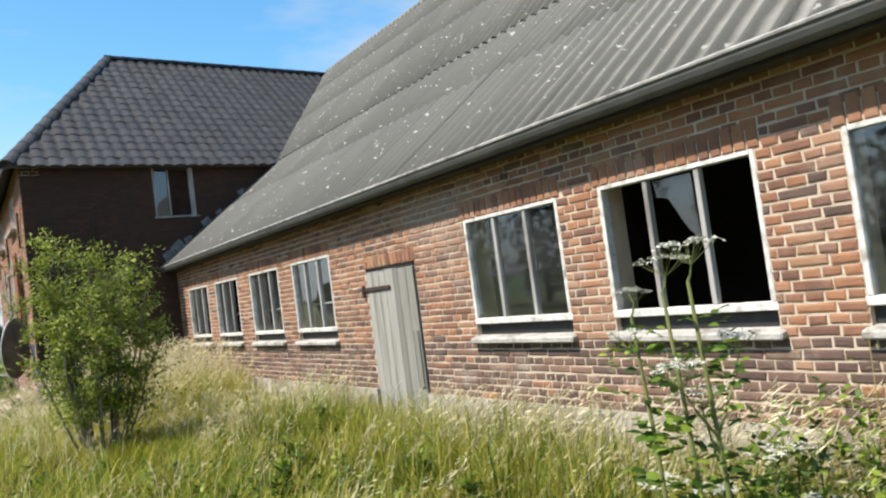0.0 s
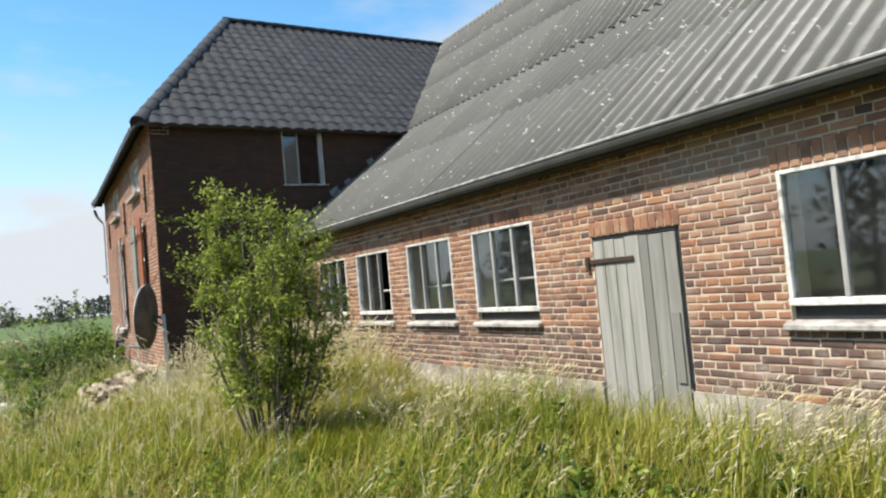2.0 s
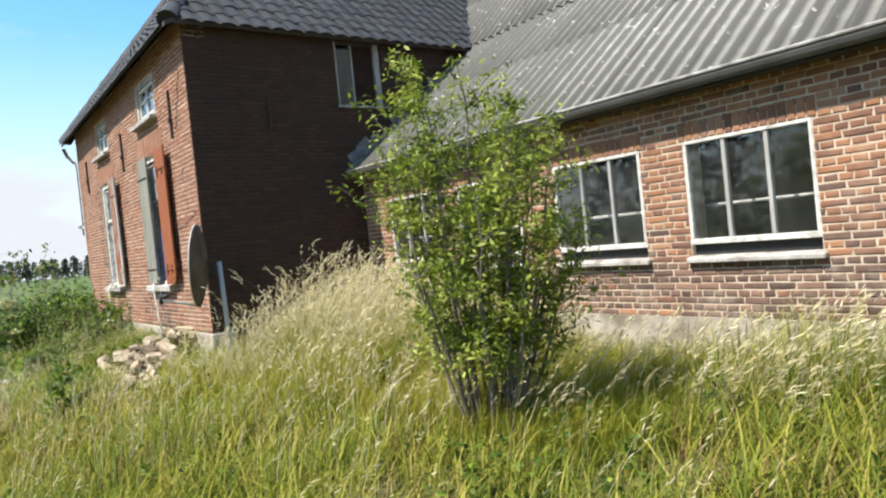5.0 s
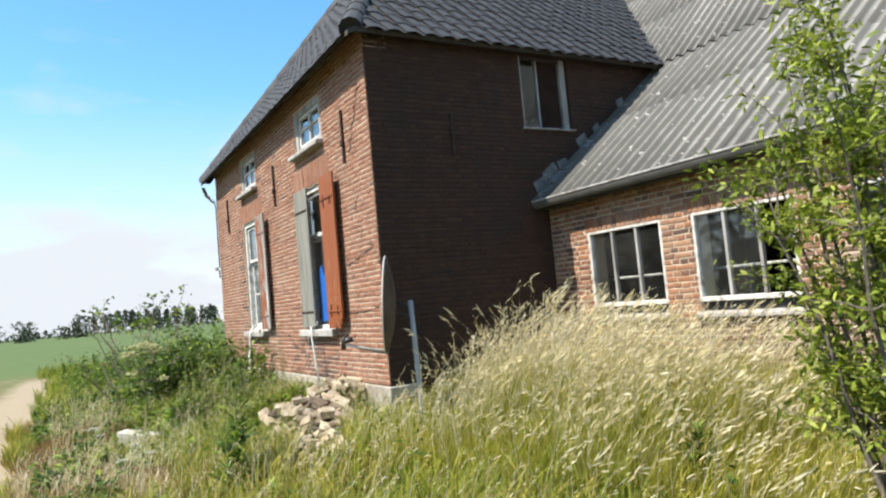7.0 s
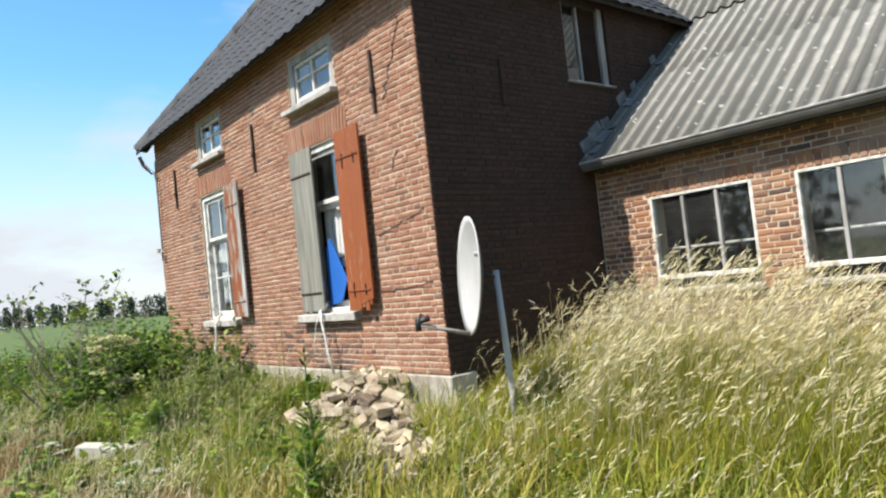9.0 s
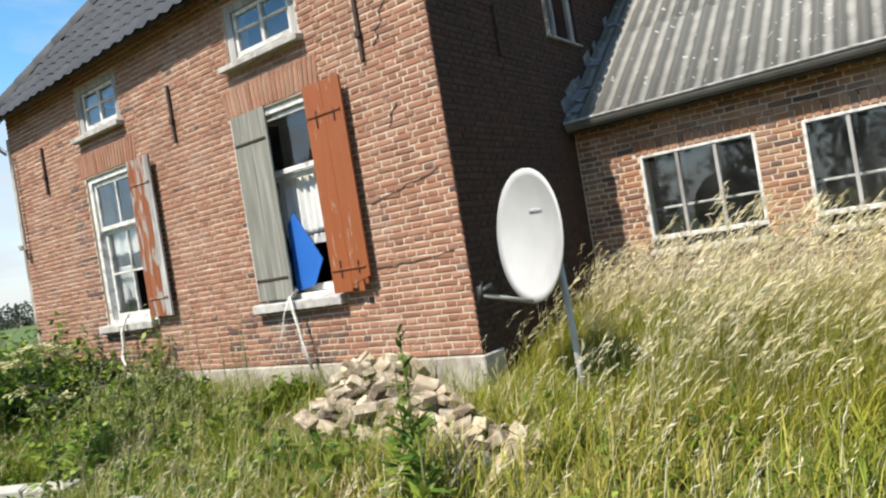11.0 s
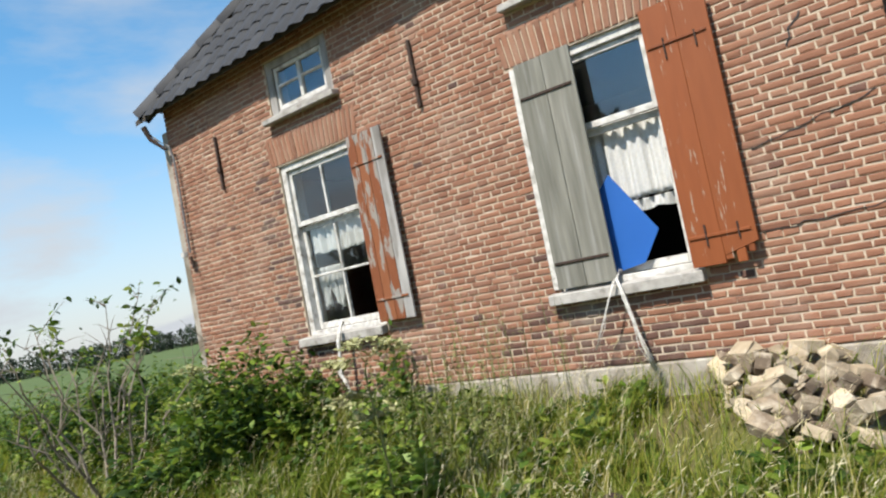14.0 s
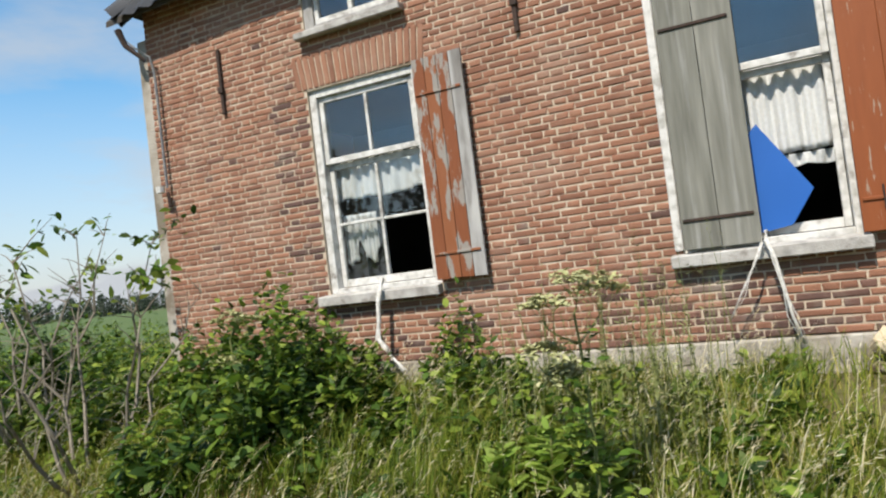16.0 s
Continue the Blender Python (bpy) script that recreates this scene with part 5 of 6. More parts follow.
def heights(x, y):
    return np.array([lift(a, b) for a, b in zip(x, y)])


def patchy(x, y, scale, seed):
    return np.array([noise.noise(Vector((a * scale, b * scale, seed))) for a, b in zip(x, y)])


def keep_out(x, y):
    """True where nothing grows: inside the walls, under the rubble, on the track."""
    built = ((x > HX0 - 0.05) & (x < HX1 + 0.03) & (y > HY0 - 0.03)) | ((x >= HX1 + 0.03) & (y > WY - 0.05))
    tongue = (x > -13.8) & (x < -12.3) & (np.abs(y - 0.75 + 0.43 * (x + 13.8)) < 0.2)
    heap = tongue | (x > -14.95) & (x < -13.0) & (np.random.default_rng(9).random(len(x)) < 0.8) & (y > -0.12 + 0.6 * np.maximum(0, np.abs(x + 13.85) - 0.5)) & (y < 1.3)
    track = (x < -9.7) & (x > -36) & (np.abs(y + 3.45 + 0.045 * x) < 0.38 + 0.2 * np.sin(1.7 * x) * np.sin(0.6 * x + 1)) & ((x < -14.0) | (np.random.default_rng(19).random(len(x)) < 0.72))
    slab = (x > -16.75) & (x < -15.7) & (np.abs(y + 1.0 - 0.6 * (x + 16.25)) < 0.36)
    return built | heap | track | slab


def scatter(n, x0, x1, y0, y1, want=None):
    x, y = gen.uniform(x0, x1, n), gen.uniform(y0, y1, n)
    ok = ~keep_out(x, y)
    if want is not None:
        ok &= want(x, y)
    return x[ok], y[ok]


def meadow(name, x, y, hmin, hmax, wmin, wmax, mat, label, bend=0.45, wind=0.6):
    n = len(x)
    z = heights(x, y)
    pn = patchy(x, y, 0.55, 3.0)
    h = gen.uniform(hmin, hmax, n) * (1 + 0.5 * pn)
    v, t = blades(np.stack([x, y, z - 0.02], -1), h, gen.uniform(wmin, wmax, n), gen.normal(wind, 1.5, n), np.abs(gen.normal(bend, 0.25, n)))
    ob = mesh_from_arrays(name, v, t, mat)
    return tagged(ob, label, "grass", kind="stuff")


def seed_heads(x, y, h, lean, size, mat, name, label, stalk=0.0045, long=7):
    """Grass stalks with a feathery head at the top."""
    n = len(x)
    z = heights(x, y)
    head = gen.normal(lean, 0.6, n)
    bend = np.abs(gen.normal(0.42, 0.18, n))
    a = blades(np.stack([x, y, z - 0.02], -1), h, np.full(n, stalk), head, bend)
    tip = np.stack([x + bend * h * np.cos(head), y + bend * h * np.sin(head), z + h * (1 - 0.28 * bend) - 0.02], -1)
    parts = [a]
    for k in range(long):
        back = 0.024 * k
        off = np.stack([-np.cos(head) * back * 0.75, -np.sin(head) * back * 0.75, np.full(n, -back * 0.7)], -1) + gen.normal(0, 0.004, (n, 3))
        parts.append(leaves(tip + off, size * gen.uniform(0.9, 1.5, n), head + gen.normal(0, 0.3, n), gen.normal(0.6, 0.25, n), gen.uniform(0, 3, n), "thin"))
    v, t = merge(*parts)
    return tagged(mesh_from_arrays(name, v, t, mat), label, "grass", kind="stuff")


def near_path(x, y):
    return (y > path_y(x) - 0.6) & (x < 2.5)


GOLD = lambda x, y: ((x > -13.2) & (x < -8.0) & (y > 0.2 + 0.10 * (x + 13.2))) | ((x >= -8.0) & (x < -6.4) & (y > 1.9)) | ((x > -4.6) & (y > 2.7))
NOOK = lambda x, y: (x > -13.15) & (x < -7.2) & (y > 0.35 + 0.14 * (x + 13.2))
YARD = lambda x, y: (x < -13.0) & (y > -2.2)
x, y = scatter(140000, -20.4, 2.5, -4.3, 3.6, lambda x, y: near_path(x, y) & ~YARD(x, y) & ~NOOK(x, y) & (patchy(x, y, 1.7, 33.0) > gen.uniform(-0.75, -0.05, len(x))))
meadow("meadow_grass", x, y, 0.12, 0.42, 0.006, 0.014, M["grass"], "uneven green and straw-coloured meadow grass", 0.7)
x, y = scatter(75000, -22.5, -12.6, -2.4, 1.3, lambda x, y: YARD(x, y) & (patchy(x, y, 1.0, 21.0) > np.where(y < -0.9, 0.20, -0.35)))
meadow("lush_grass", x, y, 0.10, 0.42, 0.0035, 0.009, M["lush_grass"], "fresh green grass below the house front", 0.6)
x, y = scatter(60000, -26.0, 8.0, -12.0, 3.4, lambda x, y: ((y < path_y(x) - 0.6) | (x > 2.5)) & (patchy(x, y, 0.6, 51.0) > -0.3))
meadow("meadow_grass", x, y, 0.08, 0.28, 0.012, 0.026, M["grass"], "short rough grass across the yard", 0.7)
x, y = scatter(30000, -40.0, -20.4, -2.0, 9.0)
meadow("meadow_grass", x, y, 0.15, 0.5, 0.012, 0.03, M["lush_grass"], "rough grass beside the field")
x, y = scatter(34000, -12.9, 2.2, -2.6, 3.0, lambda x, y: near_path(x, y) & ~NOOK(x, y) & (patchy(x, y, 1.0, 27.0) > 0.06))
meadow("lush_grass", x, y, 0.10, 0.32, 0.006, 0.015, M["lush_grass"], "clumps of fresh green grass in the meadow", 0.75)
FOOT = lambda x, y: 1.0 - np.exp(-((x + 12.35) ** 2 + (y - 0.75) ** 2) / 0.20)
TALL = lambda x, y: FOOT(x, y) * np.clip((y - 1.0 + 0.4 * np.minimum(x + 12.0, 1.6)) / 1.0, 0.0, 1.0) * np.clip((-8.9 - x) / 1.0, 0.25, 1.0)
CREST = lambda x, y: np.exp(-((x + 11.5) ** 2 + (y - 1.9) ** 2) / 0.6) + 0.8 * np.exp(-((x + 11.55) ** 2 + (y - 0.95) ** 2) / 0.25)
x, y = scatter(64000, -13.3, -6.4, -0.2, 3.55, lambda x, y: NOOK(x, y))
z = heights(x, y)
tall = TALL(x, y)
v, t = blades(np.stack([x, y, z - 0.02], -1), (0.24 + 0.34 * tall + 0.12 * CREST(x, y)) * gen.uniform(0.7, 1.3, len(x)), gen.uniform(0.004, 0.008, len(x)), gen.normal(0.0, 0.9, len(x)), np.abs(gen.normal(0.5, 0.2, len(x))))
tagged(mesh_from_arrays("tall_grass", v, t, M["tall_grass"]), "tall yellow-green grass in the corner of the walls", "grass", kind="stuff")
x, y = scatter(30000, -13.2, 2.0, -0.4, 3.5, lambda x, y: GOLD(x, y) & (gen.random(len(x)) < (0.025 + np.where(x < -7.2, 0.75 * TALL(x, y) ** 1.3 + 0.3 * CREST(x, y), 0.30)) * np.where(x < -7.2, np.clip(0.9 + 1.4 * patchy(x, y, 1.6, 71.0), 0.2, 1.4), 1.2)))
seed_heads(x, y, np.where(x < -7.2, 0.40 + 0.42 * TALL(x, y) + 0.3 * CREST(x, y), 0.58) * gen.uniform(0.6, 1.34, len(x)), 0.0, np.full(len(x), 0.056), M["dry_grass"], "seeding_grass", "bleached grass stalks with feathery seed heads", 0.005, 6)
x, y = scatter(9000, -7.4, 2.2, 2.3, 3.5)
meadow("tall_grass", x, y, 0.26, 0.66, 0.005, 0.011, M["grass"], "tall rank grass along the foot of the barn wall", 0.45)
x, y = scatter(4500, -14.0, 2.5, -3.6, 3.4, lambda x, y: near_path(x, y) & (patchy(x, y, 1.1, 81.0) > -0.12))
seed_heads(x, y, gen.uniform(0.32, 0.66, len(x)), 0.3, np.full(len(x), 0.035), M["dry_grass"], "seeding_grass", "thin grass stalks gone to seed")
x, y = scatter(4200, -16.2, -12.3, -2.2, 1.1, lambda x, y: patchy(x, y, 0.8, 5.0) > -0.05)
meadow("straw_grass", x, y, 0.08, 0.38, 0.004, 0.009, M["dry_grass"], "patches of dried yellow-brown grass in the yard", 0.6)
x, y = scatter(34000, -20.5, -10.0, -2.6, -0.4, lambda x, y: patchy(x, y, 0.9, 61.0) > 0.5 * (y + 1.0))
meadow("withered_grass", x, y, 0.06, 0.26, 0.004, 0.010, M["brown_grass"], "withered rusty-brown grass beside the sandy track", 0.7)
x, y = scatter(1500, -22.0, -13.5, -1.8, 1.1, YARD)
seed_heads(x, y, gen.uniform(0.3, 0.6, len(x)), 0.3, np.full(len(x), 0.03), M["dry_grass"], "seeding_grass", "a few straw-coloured stalks among the weeds")


def shrub(name, x, y, height, width, stems, count, leaf, seed, label, bark, leafmat, bare=0.0, crown_from=0.22, lean=0.0, square=0.75, kind="oval", wood_r=0.016, wild=0.035):
    """A many-stemmed shrub: tapering stems that fork into twigs, and single leaves along them."""
    rng = random.Random(seed)
    z = lift(x, y)
    ob = thing(name, label, "shrub", at=(x, y, z))
    spots = []
    for s in range(stems):
        a = 2 * math.pi * s / stems + rng.uniform(-0.4, 0.4)
        reach = width * rng.uniform(0.25, 1.0)
        h = height * rng.uniform(0.68, 1.0) * (1 - 0.28 * (reach / width) ** 2)
        base = Vector((0.10 * math.cos(a), 0.10 * math.sin(a), -0.03))
        pts = []
        for k in range(7):
            t = k / 6
            pts.append(base + Vector((reach * math.cos(a) * t ** square + lean * t * t, reach * math.sin(a) * t ** square, h * t)) + Vector((rng.uniform(-1, 1), rng.uniform(-1, 1), 0.6 * rng.uniform(-1, 1))) * wild * t)
        wood = [tube(pts, wood_r, 0.004, 5)]
        for k in range(2, 7):
            for _ in range(3):
                p = pts[k]
                d = Vector((rng.gauss(0, 1), rng.gauss(0, 1), rng.uniform(0.1, 1.1))).normalized()
                q = p + d * rng.uniform(0.10, 0.42) * height / 2.2
                wood.append(tube([p, p.lerp(q, 0.5) + Vector((0, 0, 0.015)), q], 0.005, 0.0015, 4))
                if rng.random() < bare:
                    continue
                for _ in range(max(1, count // (stems * 15))):
                    t = rng.uniform(0.1, 1.05)
                    c = p.lerp(q, t)
                    if c.z > height * crown_from:
                        spots.append(c + Vector((rng.gauss(0, 0.035), rng.gauss(0, 0.035), rng.gauss(0, 0.035))))
        v, _, f = joined(wood)
        part("stem", (v, [], f), bark, ob)
    at = np.array([tuple(c) for c in spots])
    n = len(at)
    g = np.random.default_rng(seed)
    vv, tt = leaves(at, leaf * g.uniform(0.6, 1.25, n), g.uniform(0, 6.28, n), g.normal(0.0, 0.6, n), g.normal(0, 0.7, n), kind)
    mesh_from_arrays("foliage", vv, tt, leafmat, ob)
    return ob


shrub("shrub", -8.05, 1.30, 2.42, 0.55, 26, 21000, 0.05, 11, "bushy green shrub with upright shoots in tall grass", M["bark"], M["leaf"], 0.04, 0.10, kind="broad")
shrub("elder_shrub", -19.6, -0.5, 2.0, 1.0, 8, 1500, 0.085, 12, "half-dead shrub with brown bare branches and few leaves", M["pale_bark"], M["weed"], 0.55, 0.66, wood_r=0.018, wild=0.16)
shrub("elder_shrub", -20.8, -0.1, 2.0, 1.0, 8, 1300, 0.085, 13, "half-dead shrub with brown bare branches and few leaves", M["pale_bark"], M["weed"], 0.55, 0.66, wood_r=0.018, wild=0.16)


def weeds(name, x, y, h, per, leaf, kind, mat, label, droop=0.1):
    """Many leafy stalks as one sheet of growth."""
    z = heights(x, y)
    n = len(x)
    head, bend = gen.uniform(0, 6.28, n), np.abs(gen.normal(0.12, 0.08, n))
    parts = [blades(np.stack([x, y, z - 0.02], -1), h, np.full(n, 0.009), head, bend)]
    for k in range(per):
        t = gen.uniform(0.12, 1.0, n)
        px = x + bend * h * t ** 2 * np.cos(head)
        py = y + bend * h * t ** 2 * np.sin(head)
        size = leaf * (1.15 - 0.6 * t) * gen.uniform(0.7, 1.3, n)
        parts.append(leaves(np.stack([px, py, z + h * t], -1), size, gen.uniform(0, 6.28, n), gen.normal(droop, 0.45, n), gen.normal(0, 0.4, n), kind))
    v, t = merge(*parts)
    return tagged(mesh_from_arrays(name, v, t, mat), label, "weeds", kind="stuff")


x, y = scatter(1700, -23.0, -15.0, -1.3, 1.15, lambda x, y: (y > -1.0 + 0.25 * (x + 19.0)) & (patchy(x, y, 1.1, 2.0) > -0.22) & ~((x < -19.1) & (y < -0.25)))
k = np.clip((-x - 15.2) / 3.0, 0.18, 1.0)
weeds("nettles", x, y, k * gen.uniform(0.30, 0.84, len(x)) * (1 + 1.1 * patchy(x, y, 0.9, 8.0)), 18, 0.135, "oval", M["weed"], "dense dark green nettles and weeds below the windows")
x, y = scatter(1700, -23.0, -13.2, -2.0, 1.1, lambda x, y: YARD(x, y) & (patchy(x, y, 1.3, 14.0) > -0.05))
weeds("low_weeds", x, y, gen.uniform(0.08, 0.30, len(x)), 10, 0.13, "oval", M["weed"], "low broad-leaved weeds in the grass")
x, y = scatter(900, -30.0, -20.6, -1.4, 6.0)
weeds("field_weeds", x, y, gen.uniform(0.4, 1.0, len(x)), 20, 0.11, "oval", M["weed"], "tangled weeds beside the house")
x, y = scatter(22000, -11.0, 1.8, -2.4, 3.2, lambda x, y: near_path(x, y) & (patchy(x, y, 1.25, 91.0) > 0.16))
meadow("withered_grass", x, y, 0.10, 0.34, 0.004, 0.010, M["brown_grass"], "patches of withered rusty-brown grass in the meadow", 0.7)
x, y = scatter(1200, -12.9, 1.5, -2.2, 3.3, lambda x, y: near_path(x, y) & (patchy(x, y, 0.9, 95.0) > -0.05))
weeds("low_weeds", x, y, gen.uniform(0.12, 0.4, len(x)), 10, 0.075, "oval", M["weed"], "scattered broad-leaved weeds in the meadow")
x, y = scatter(230, -1.75, 0.6, 2.2, 3.4)
weeds("nettles", x, y, gen.uniform(0.4, 0.8, len(x)), 26, 0.07, "oval", M["weed"], "tall weeds against the barn wall")
x, y = scatter(34, -1.35, -0.15, 2.3, 3.1)
weeds("sorrel", x, y, gen.uniform(0.6, 1.15, len(x)), 24, 0.055, "long", M["dock"], "rusty-brown dock stalks against the barn wall")
x, y = scatter(60, -6.6, -4.6, 2.0, 3.2)
weeds("nettles", x, y, gen.uniform(0.15, 0.38, len(x)), 16, 0.08, "oval", M["weed"], "weeds before the plank door")
x, y = gen.normal(-15.62, 0.13, 16), gen.normal(-0.1, 0.14, 16)
weeds("sorrel", x, y, gen.uniform(0.85, 1.32, 16), 30, 0.06, "long", M["stem"], "tall brownish-green dock stalks before the house")
x, y = gen.normal(-18.25, 0.22, 14), gen.normal(0.92, 0.08, 14)
weeds("burdock", x, y, gen.uniform(0.3, 0.5, 14), 9, 0.2, "oval", M["weed"], "dark broad-leaved plants at the foot of the wall", -0.1)
x, y = scatter(70, -16.6, -15.3, -0.4, 0.9)
weeds("sorrel", x, y, gen.uniform(0.6, 1.25, len(x)), 16, 0.05, "long", M["stem"], "thin brownish-green weed stalks")


def hogweed(x, y, height, heads, seed, leafmat, big, label, spread=0.25, flower="flower"):
    """Umbel plant: grooved stem, side branches, flat heads of many small florets, broad lower leaves."""
    rng = random.Random(seed)
    g = np.random.default_rng(seed)
    z = lift(x, y)
    dome = 0.05 if flower == "yellow_flower" else 0.012
    ob = thing("hogweed", label, "wildflower", "umbel plants", at=(x, y, z))
    stem = [Vector((0.03 * math.sin(3 * t) * t, 0.02 * math.sin(5 * t), height * t)) for t in [i / 8 for i in range(9)]]
    pieces, rays = [tube(stem, 0.011, 0.006, 7)], []
    for k in range(heads):
        a = rng.uniform(0, 6.28)
        s = stem[-1] if k == 0 else stem[rng.randint(4, 7)]
        tip = s + (Vector((0.02, 0, 0.05)) if k == 0 else Vector((spread * math.cos(a) * rng.uniform(0.5, 1), spread * math.sin(a) * rng.uniform(0.5, 1), rng.uniform(0.1, 0.3) * height * 0.6)))
        pieces.append(tube([s, s.lerp(tip, 0.6) + Vector((0, 0, -0.01)), tip], 0.005, 0.003, 5))
        r = (0.10 if k == 0 else rng.uniform(0.05, 0.08)) * big
        pts = []
        for _ in range(15):
            b, q = rng.uniform(0, 6.28), math.sqrt(rng.random()) * r
            c = tip + Vector((q * math.cos(b), q * math.sin(b), 0.05 * big + dome * (1 - (q / r) ** 2) + 0.012 * rng.random()))
            rays.append(tube([tip, c], 0.0012, 0.0008, 3))
            for _ in range(14):
                e, w = rng.uniform(0, 6.28), rng.uniform(0, 0.024) * big
                pts.append(c + Vector((w * math.cos(e), w * math.sin(e), rng.uniform(0, 0.01))))
        at = np.array([tuple(p) for p in pts])
        n = len(at)
        v, t = leaves(at, g.uniform(0.010, 0.018, n) * big * (1.7 if dome > 0.02 else 1.0), g.uniform(0, 6.28, n), g.normal(0, 0.3, n), g.normal(0, 0.3, n))
        tagged(mesh_from_arrays("umbel", v, t, M[flower], ob), kind="stuff")
    v, _, f = joined(pieces)
    part("stem", (v, [], f), M["stem"], ob)
    v, _, f = joined(rays)
    tagged(part("umbel_ray", (v, [], f), M["stem"], ob), kind="stuff")
    at, size, head, pitch = [], [], [], []
    for k in range(64):
        t = rng.random() ** 1.3 * 0.92
        a = rng.uniform(0, 6.28)
        p = Vector((0, 0, height * t))
        for q in range(4):
            at.append(tuple(p + Vector((math.cos(a), math.sin(a), 0.25)) * (0.03 + 0.055 * q) * (1 - 0.5 * t)))
            size.append(0.095 * (1 - 0.55 * t) * rng.uniform(0.7, 1.2))
            head.append(a + rng.uniform(-0.9, 0.9))
            pitch.append(rng.uniform(-0.4, 0.4))
    n = len(at)
    v, t = leaves(np.array(at), np.array(size), np.array(head), np.array(pitch), g.normal(0, 0.4, n))
    mesh_from_arrays("foliage", v, t, leafmat, ob)
    return ob


hogweed(-1.36, 2.03, 1.31, 4, 3, M["weed"], 1.1, "tall hogweed with white flower umbels before the barn wall", 0.24)
hogweed(-1.50, 2.08, 1.28, 2, 13, M["weed"], 0.9, "tall hogweed with white flower umbels before the barn wall", 0.2)
hogweed(-1.68, 2.12, 1.20, 1, 14, M["weed"], 0.6, "slender hogweed with one small white umbel", 0.2)
hogweed(-1.62, 2.75, 0.42, 5, 4, M["weed"], 1.1, "low hogweed with white umbels in the grass", 0.3)
hogweed(-1.95, 2.45, 0.36, 4, 5, M["weed"], 1.1, "low hogweed with white umbels in the grass", 0.3)
hogweed(-15.88, -0.78, 1.06, 6, 6, M["weed"], 1.6, "hogweed with faded yellowish umbels before the house", 0.22, "yellow_flower")
hogweed(-18.2, -0.45, 0.95, 3, 7, M["weed"], 1.2, "hogweed with faded yellowish umbels before the house", 0.2, "yellow_flower")
hogweed(-16.1, -1.35, 0.22, 2, 8, M["weed"], 1.0, "low white-flowered plant beside the track", 0.2)
hogweed(-14.2, -1.1, 0.24, 3, 9, M["weed"], 0.8, "low white-flowered plant beside the track", 0.2)


def broad_plant(x, y, h, seed, mat, label, rows, leaf, kind="long"):
    """An upright thistle-like stalk with long leaves all the way up."""
    rng = random.Random(seed)
    ob = thing("dock_plant" if kind == "broad" else "thistle", label, "wildflower", at=(x, y, lift(x, y)))
    pieces = [tube([Vector((0, 0, -0.02)), Vector((0.01, 0.01, h * 0.5)), Vector((0.03, 0, h))], 0.010, 0.004, 6)]
    v, _, f = joined(pieces)
    part("stem", (v, [], f), M["stem"], ob)
    at, size, head, pitch = [], [], [], []
    for k in range(rows):
        t = k / rows
        for _ in range(3):
            at.append((0.02 * t, 0, h * (0.05 + 0.95 * t)))
            size.append(leaf * (1 - 0.7 * t) * rng.uniform(0.8, 1.2))
            head.append(rng.uniform(0, 6.28))
            pitch.append(rng.uniform(0.0, 0.9))
    n = len(at)
    v, t = leaves(np.array(at), np.array(size) * 1.0, np.array(head), np.array(pitch), np.random.default_rng(seed).normal(0, 0.4, n), kind)
    mesh_from_arrays("foliage", v, t, mat, ob)


broad_plant(-12.48, -0.50, 1.0, 1, M["weed"], "tall leafy thistle beside the rubble heap", 26, 0.24)
broad_plant(-12.62, -0.42, 0.72, 2, M["weed"], "leafy thistle beside the rubble heap", 20, 0.22)
broad_plant(-12.36, -0.62, 0.55, 3, M["weed"], "leafy thistle beside the rubble heap", 18, 0.22)
for k, (x, y, h) in enumerate(((-16.2, -0.45, 0.42), (-15.95, -0.40, 0.36), (-16.45, -0.5, 0.34), (-16.3, -0.3, 0.40), (-16.05, -0.3, 0.44))):
    broad_plant(x, y, h, 20 + k, M["pale_leaf"], "pale green broad-leaved plant before the house", 14, 0.22, "oval")


for k, (x, y, h) in enumerate(((-5.85, 2.75, 0.46), (-6.15, 2.6, 0.38), (-3.9, 2.5, 0.34), (-3.1, 2.3, 0.40), (-7.0, 2.2, 0.36), (-4.7, 1.9, 0.30), (-10.3, 2.2, 0.62), (-10.0, 2.0, 0.50), (-9.3, 1.3, 0.42), (-2.2, 2.0, 0.36))):
    broad_plant(x, y, h, 40 + k, M["weed"], "leafy green dock plant in the rank grass", 16, 0.20, "broad")
pot = thing("flower_pot", "small dark brown empty pot lying in the grass", "pot", at=(-14.66, -0.48, lift(-14.66, -0.48)))
bm = bmesh.new()
bmesh.ops.create_cone(bm, cap_ends=True, segments=18, radius1=0.038, radius2=0.05, depth=0.13, matrix=pose(0, 0, 0.10, 8, 4, 0))
part("body", bm, M["iron"], pot, smooth=False)
bm = bmesh.new()
bmesh.ops.create_cone(bm, cap_ends=True, segments=18, radius1=0.055, radius2=0.055, depth=0.022, matrix=pose(0, 0, 0.10, 8, 4, 0) @ pose(0, 0, 0.07))
part("rim", bm, M["iron"], pot)


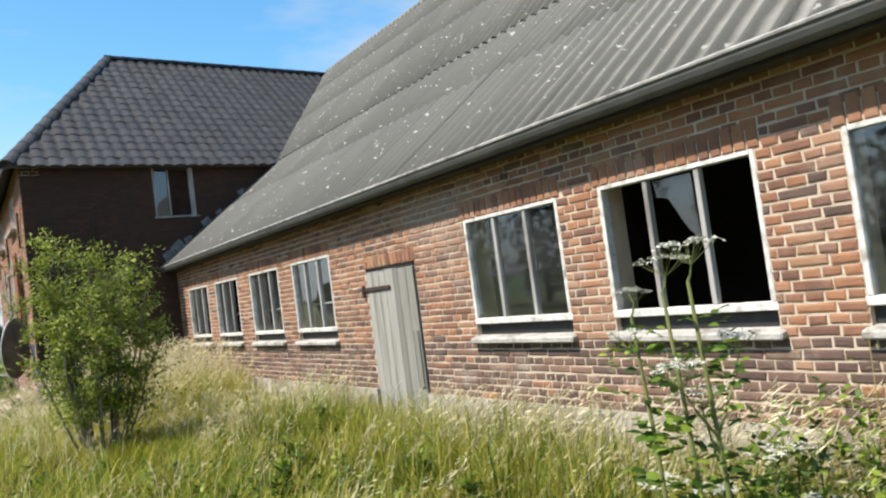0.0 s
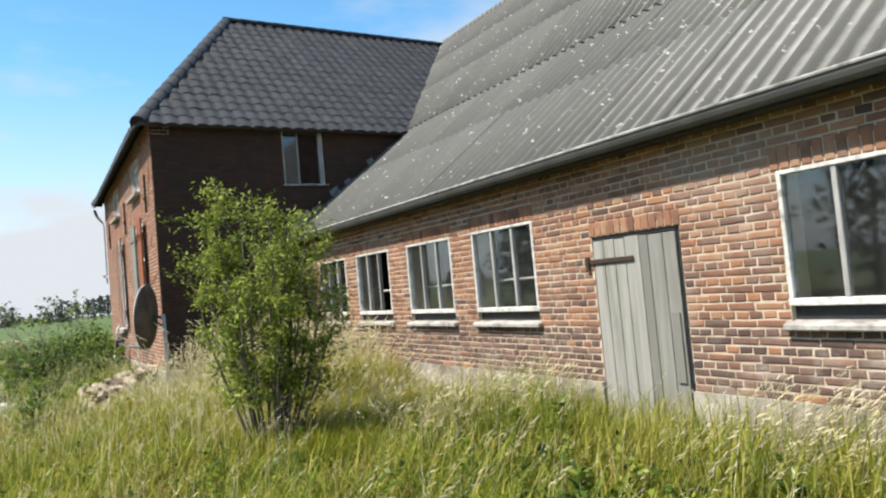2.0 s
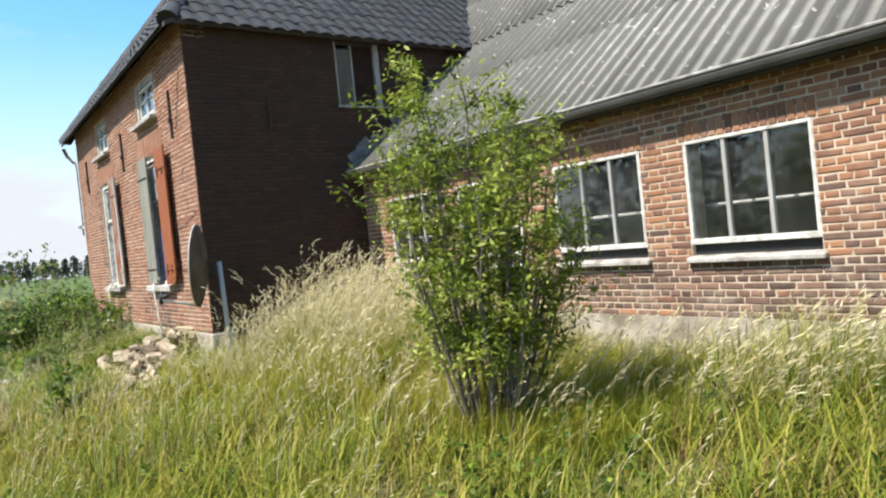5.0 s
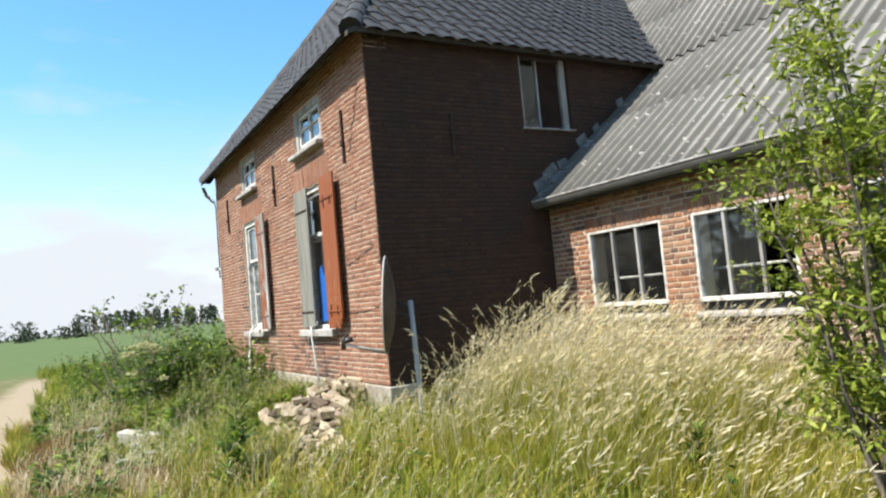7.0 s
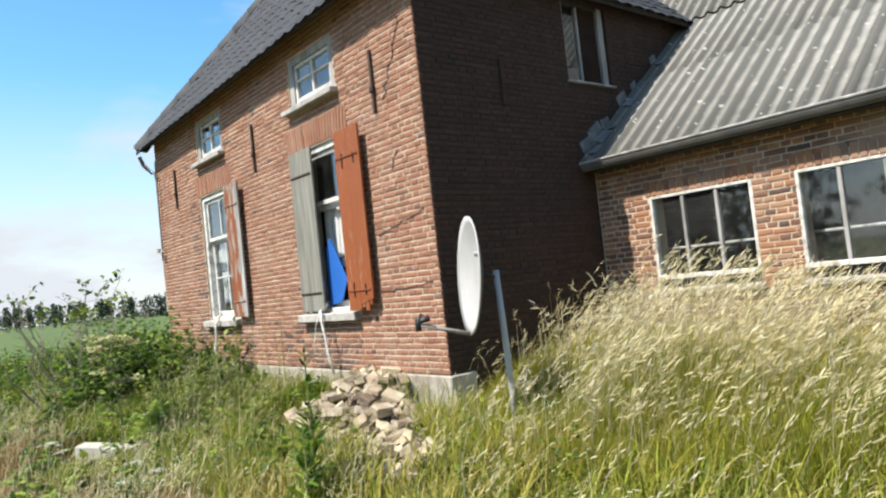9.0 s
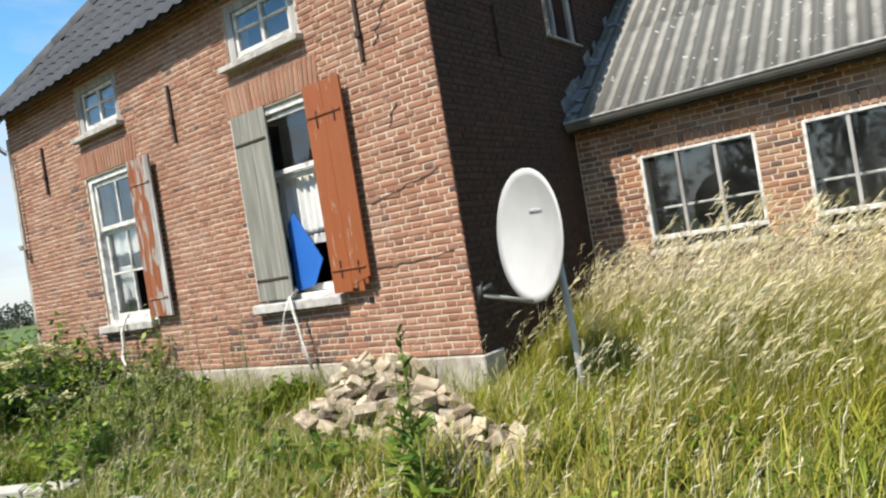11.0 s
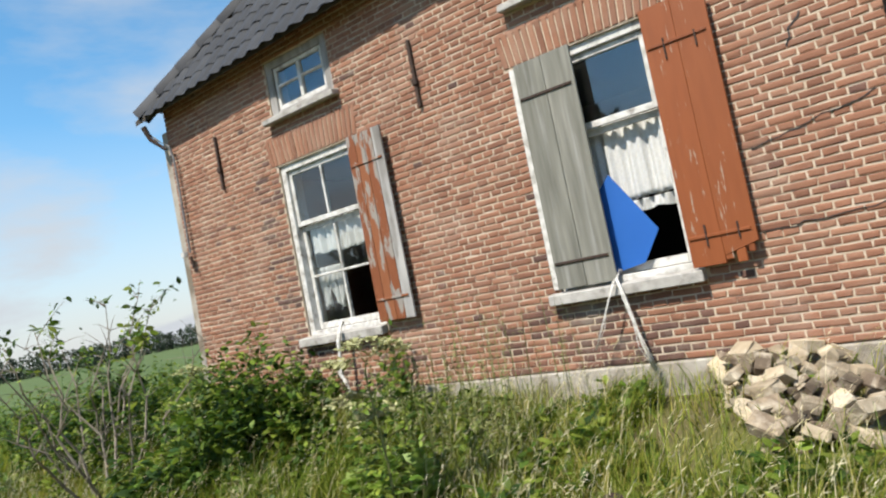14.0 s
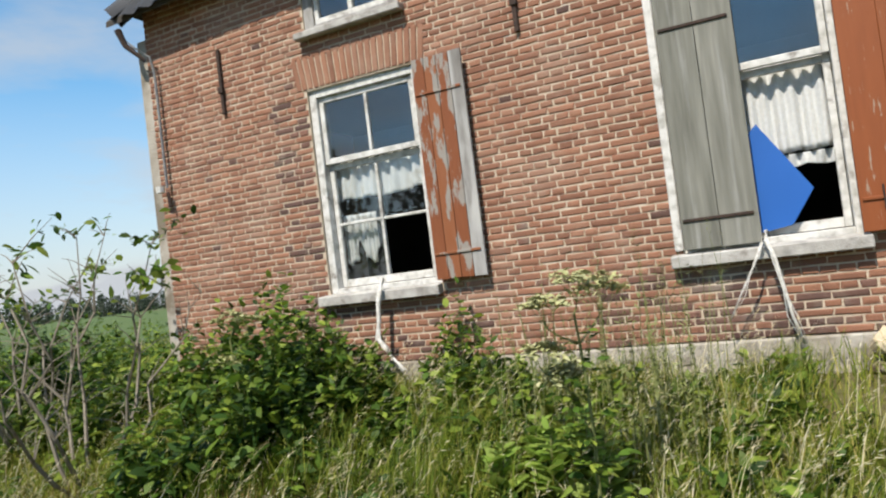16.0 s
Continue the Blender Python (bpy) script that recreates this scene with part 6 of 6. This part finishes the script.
# ---- distance ----
def far_trees():
    rng = random.Random(31)
    at, size = [], []
    wood = []
    for k in range(230):
        y = -70 + 400 * k / 230 + rng.uniform(-1.5, 1.5)
        x = -300 + rng.uniform(-10, 10) + 0.12 * y
        row = 14 < y < 75
        if y < 14 and rng.random() < 0.55:
            continue
        h = rng.uniform(6.8, 8.6) if row else rng.uniform(4.0, 8.5) if y < 14 else rng.uniform(6.5, 9.5)
        wide = 1.9 if row else 4.2
        wood.append(tube([(x, y, -0.2), (x, y, h * 0.6)], 0.25, 0.12, 5))
        for _ in range(220):
            a, q, t = rng.uniform(0, 6.28), math.sqrt(rng.random()), rng.uniform(0.30 if row else 0.03, 1)
            w = wide * q * (math.sin(math.pi * min(1, t * 0.9 + 0.1)) ** 0.6) * (0.8 + 0.4 * math.sin(3 * a + k))
            at.append((x + w * math.cos(a), y + w * math.sin(a), h * t))
            size.append(rng.uniform(0.5, 1.3))
    n = len(at)
    g = np.random.default_rng(6)
    v, t = leaves(np.array(at), np.array(size), g.uniform(0, 6.28, n), g.normal(0, 0.7, n), g.normal(0, 0.8, n))
    tagged(mesh_from_arrays("far_trees", v, t, M["far_leaf"]), "distant dark green row of trees beyond the field", "trees", kind="stuff")
    v, _, f = joined(wood)
    tagged(link_mesh("far_trunks", (v, [], f), M["bark"]), "trunks of the distant row of trees", "trees", kind="stuff")
    # low hedge line closing the horizon
    at, size = [], []
    for k in range(5000):
        y = rng.uniform(-700, 900)
        at.append((-620 + rng.uniform(-8, 8), y, rng.uniform(0, 5.5) * (0.6 + 0.4 * math.sin(y * 0.03))))
        size.append(rng.uniform(2.0, 4.5))
    n = len(at)
    v, t = leaves(np.array(at), np.array(size), g.uniform(0, 6.28, n), g.normal(0, 0.7, n), g.normal(0, 0.8, n))
    tagged(mesh_from_arrays("far_hedge", v, t, M["far_leaf"]), "far hedgerows along the horizon", "hedge", kind="stuff")


far_trees()


def south_trees():
    """The belt of trees across the yard, behind the walker, which the panes mirror."""
    rng = random.Random(41)
    for k in range(16):
        x, y = -38 + 3.6 * k + rng.uniform(-0.8, 0.8), -19 + rng.uniform(-1.5, 1.5)
        h = rng.uniform(5.0, 7.5)
        ob = thing("tree", "broad leafy tree across the yard", "tree", "trees across the yard", at=(x, y, 0))
        limbs = [tube([(0, 0, -0.1), (0.05, 0, h * 0.35), (0.1, 0.05, h * 0.75)], 0.16, 0.05, 8)]
        for _ in range(6):
            a, t = rng.uniform(0, 6.28), rng.uniform(0.3, 0.6)
            limbs.append(tube([(0.05, 0, h * t), (math.cos(a) * 0.9, math.sin(a) * 0.9, h * (t + 0.15)), (math.cos(a) * 1.6, math.sin(a) * 1.6, h * (t + 0.28))], 0.06, 0.015, 6))
        v, _, f = joined(limbs)
        part("trunk", (v, [], f), M["bark"], ob)
        at = []
        for _ in range(900):
            a, q, t = rng.uniform(0, 6.28), rng.random() ** 0.5, rng.uniform(0.08, 1)
            w = 2.4 * q * math.sin(math.pi * min(1, 0.12 + 0.88 * t)) ** 0.6 * (0.8 + 0.25 * math.sin(3 * a + 5 * t + k))
            at.append((w * math.cos(a), w * math.sin(a), h * t))
        n = len(at)
        g = np.random.default_rng(100 + k)
        v, t = leaves(np.array(at), g.uniform(0.25, 0.5, n), g.uniform(0, 6.28, n), g.normal(0, 0.7, n), g.normal(0, 0.7, n))
        mesh_from_arrays("crown", v, t, M["far_leaf"], ob)


south_trees()
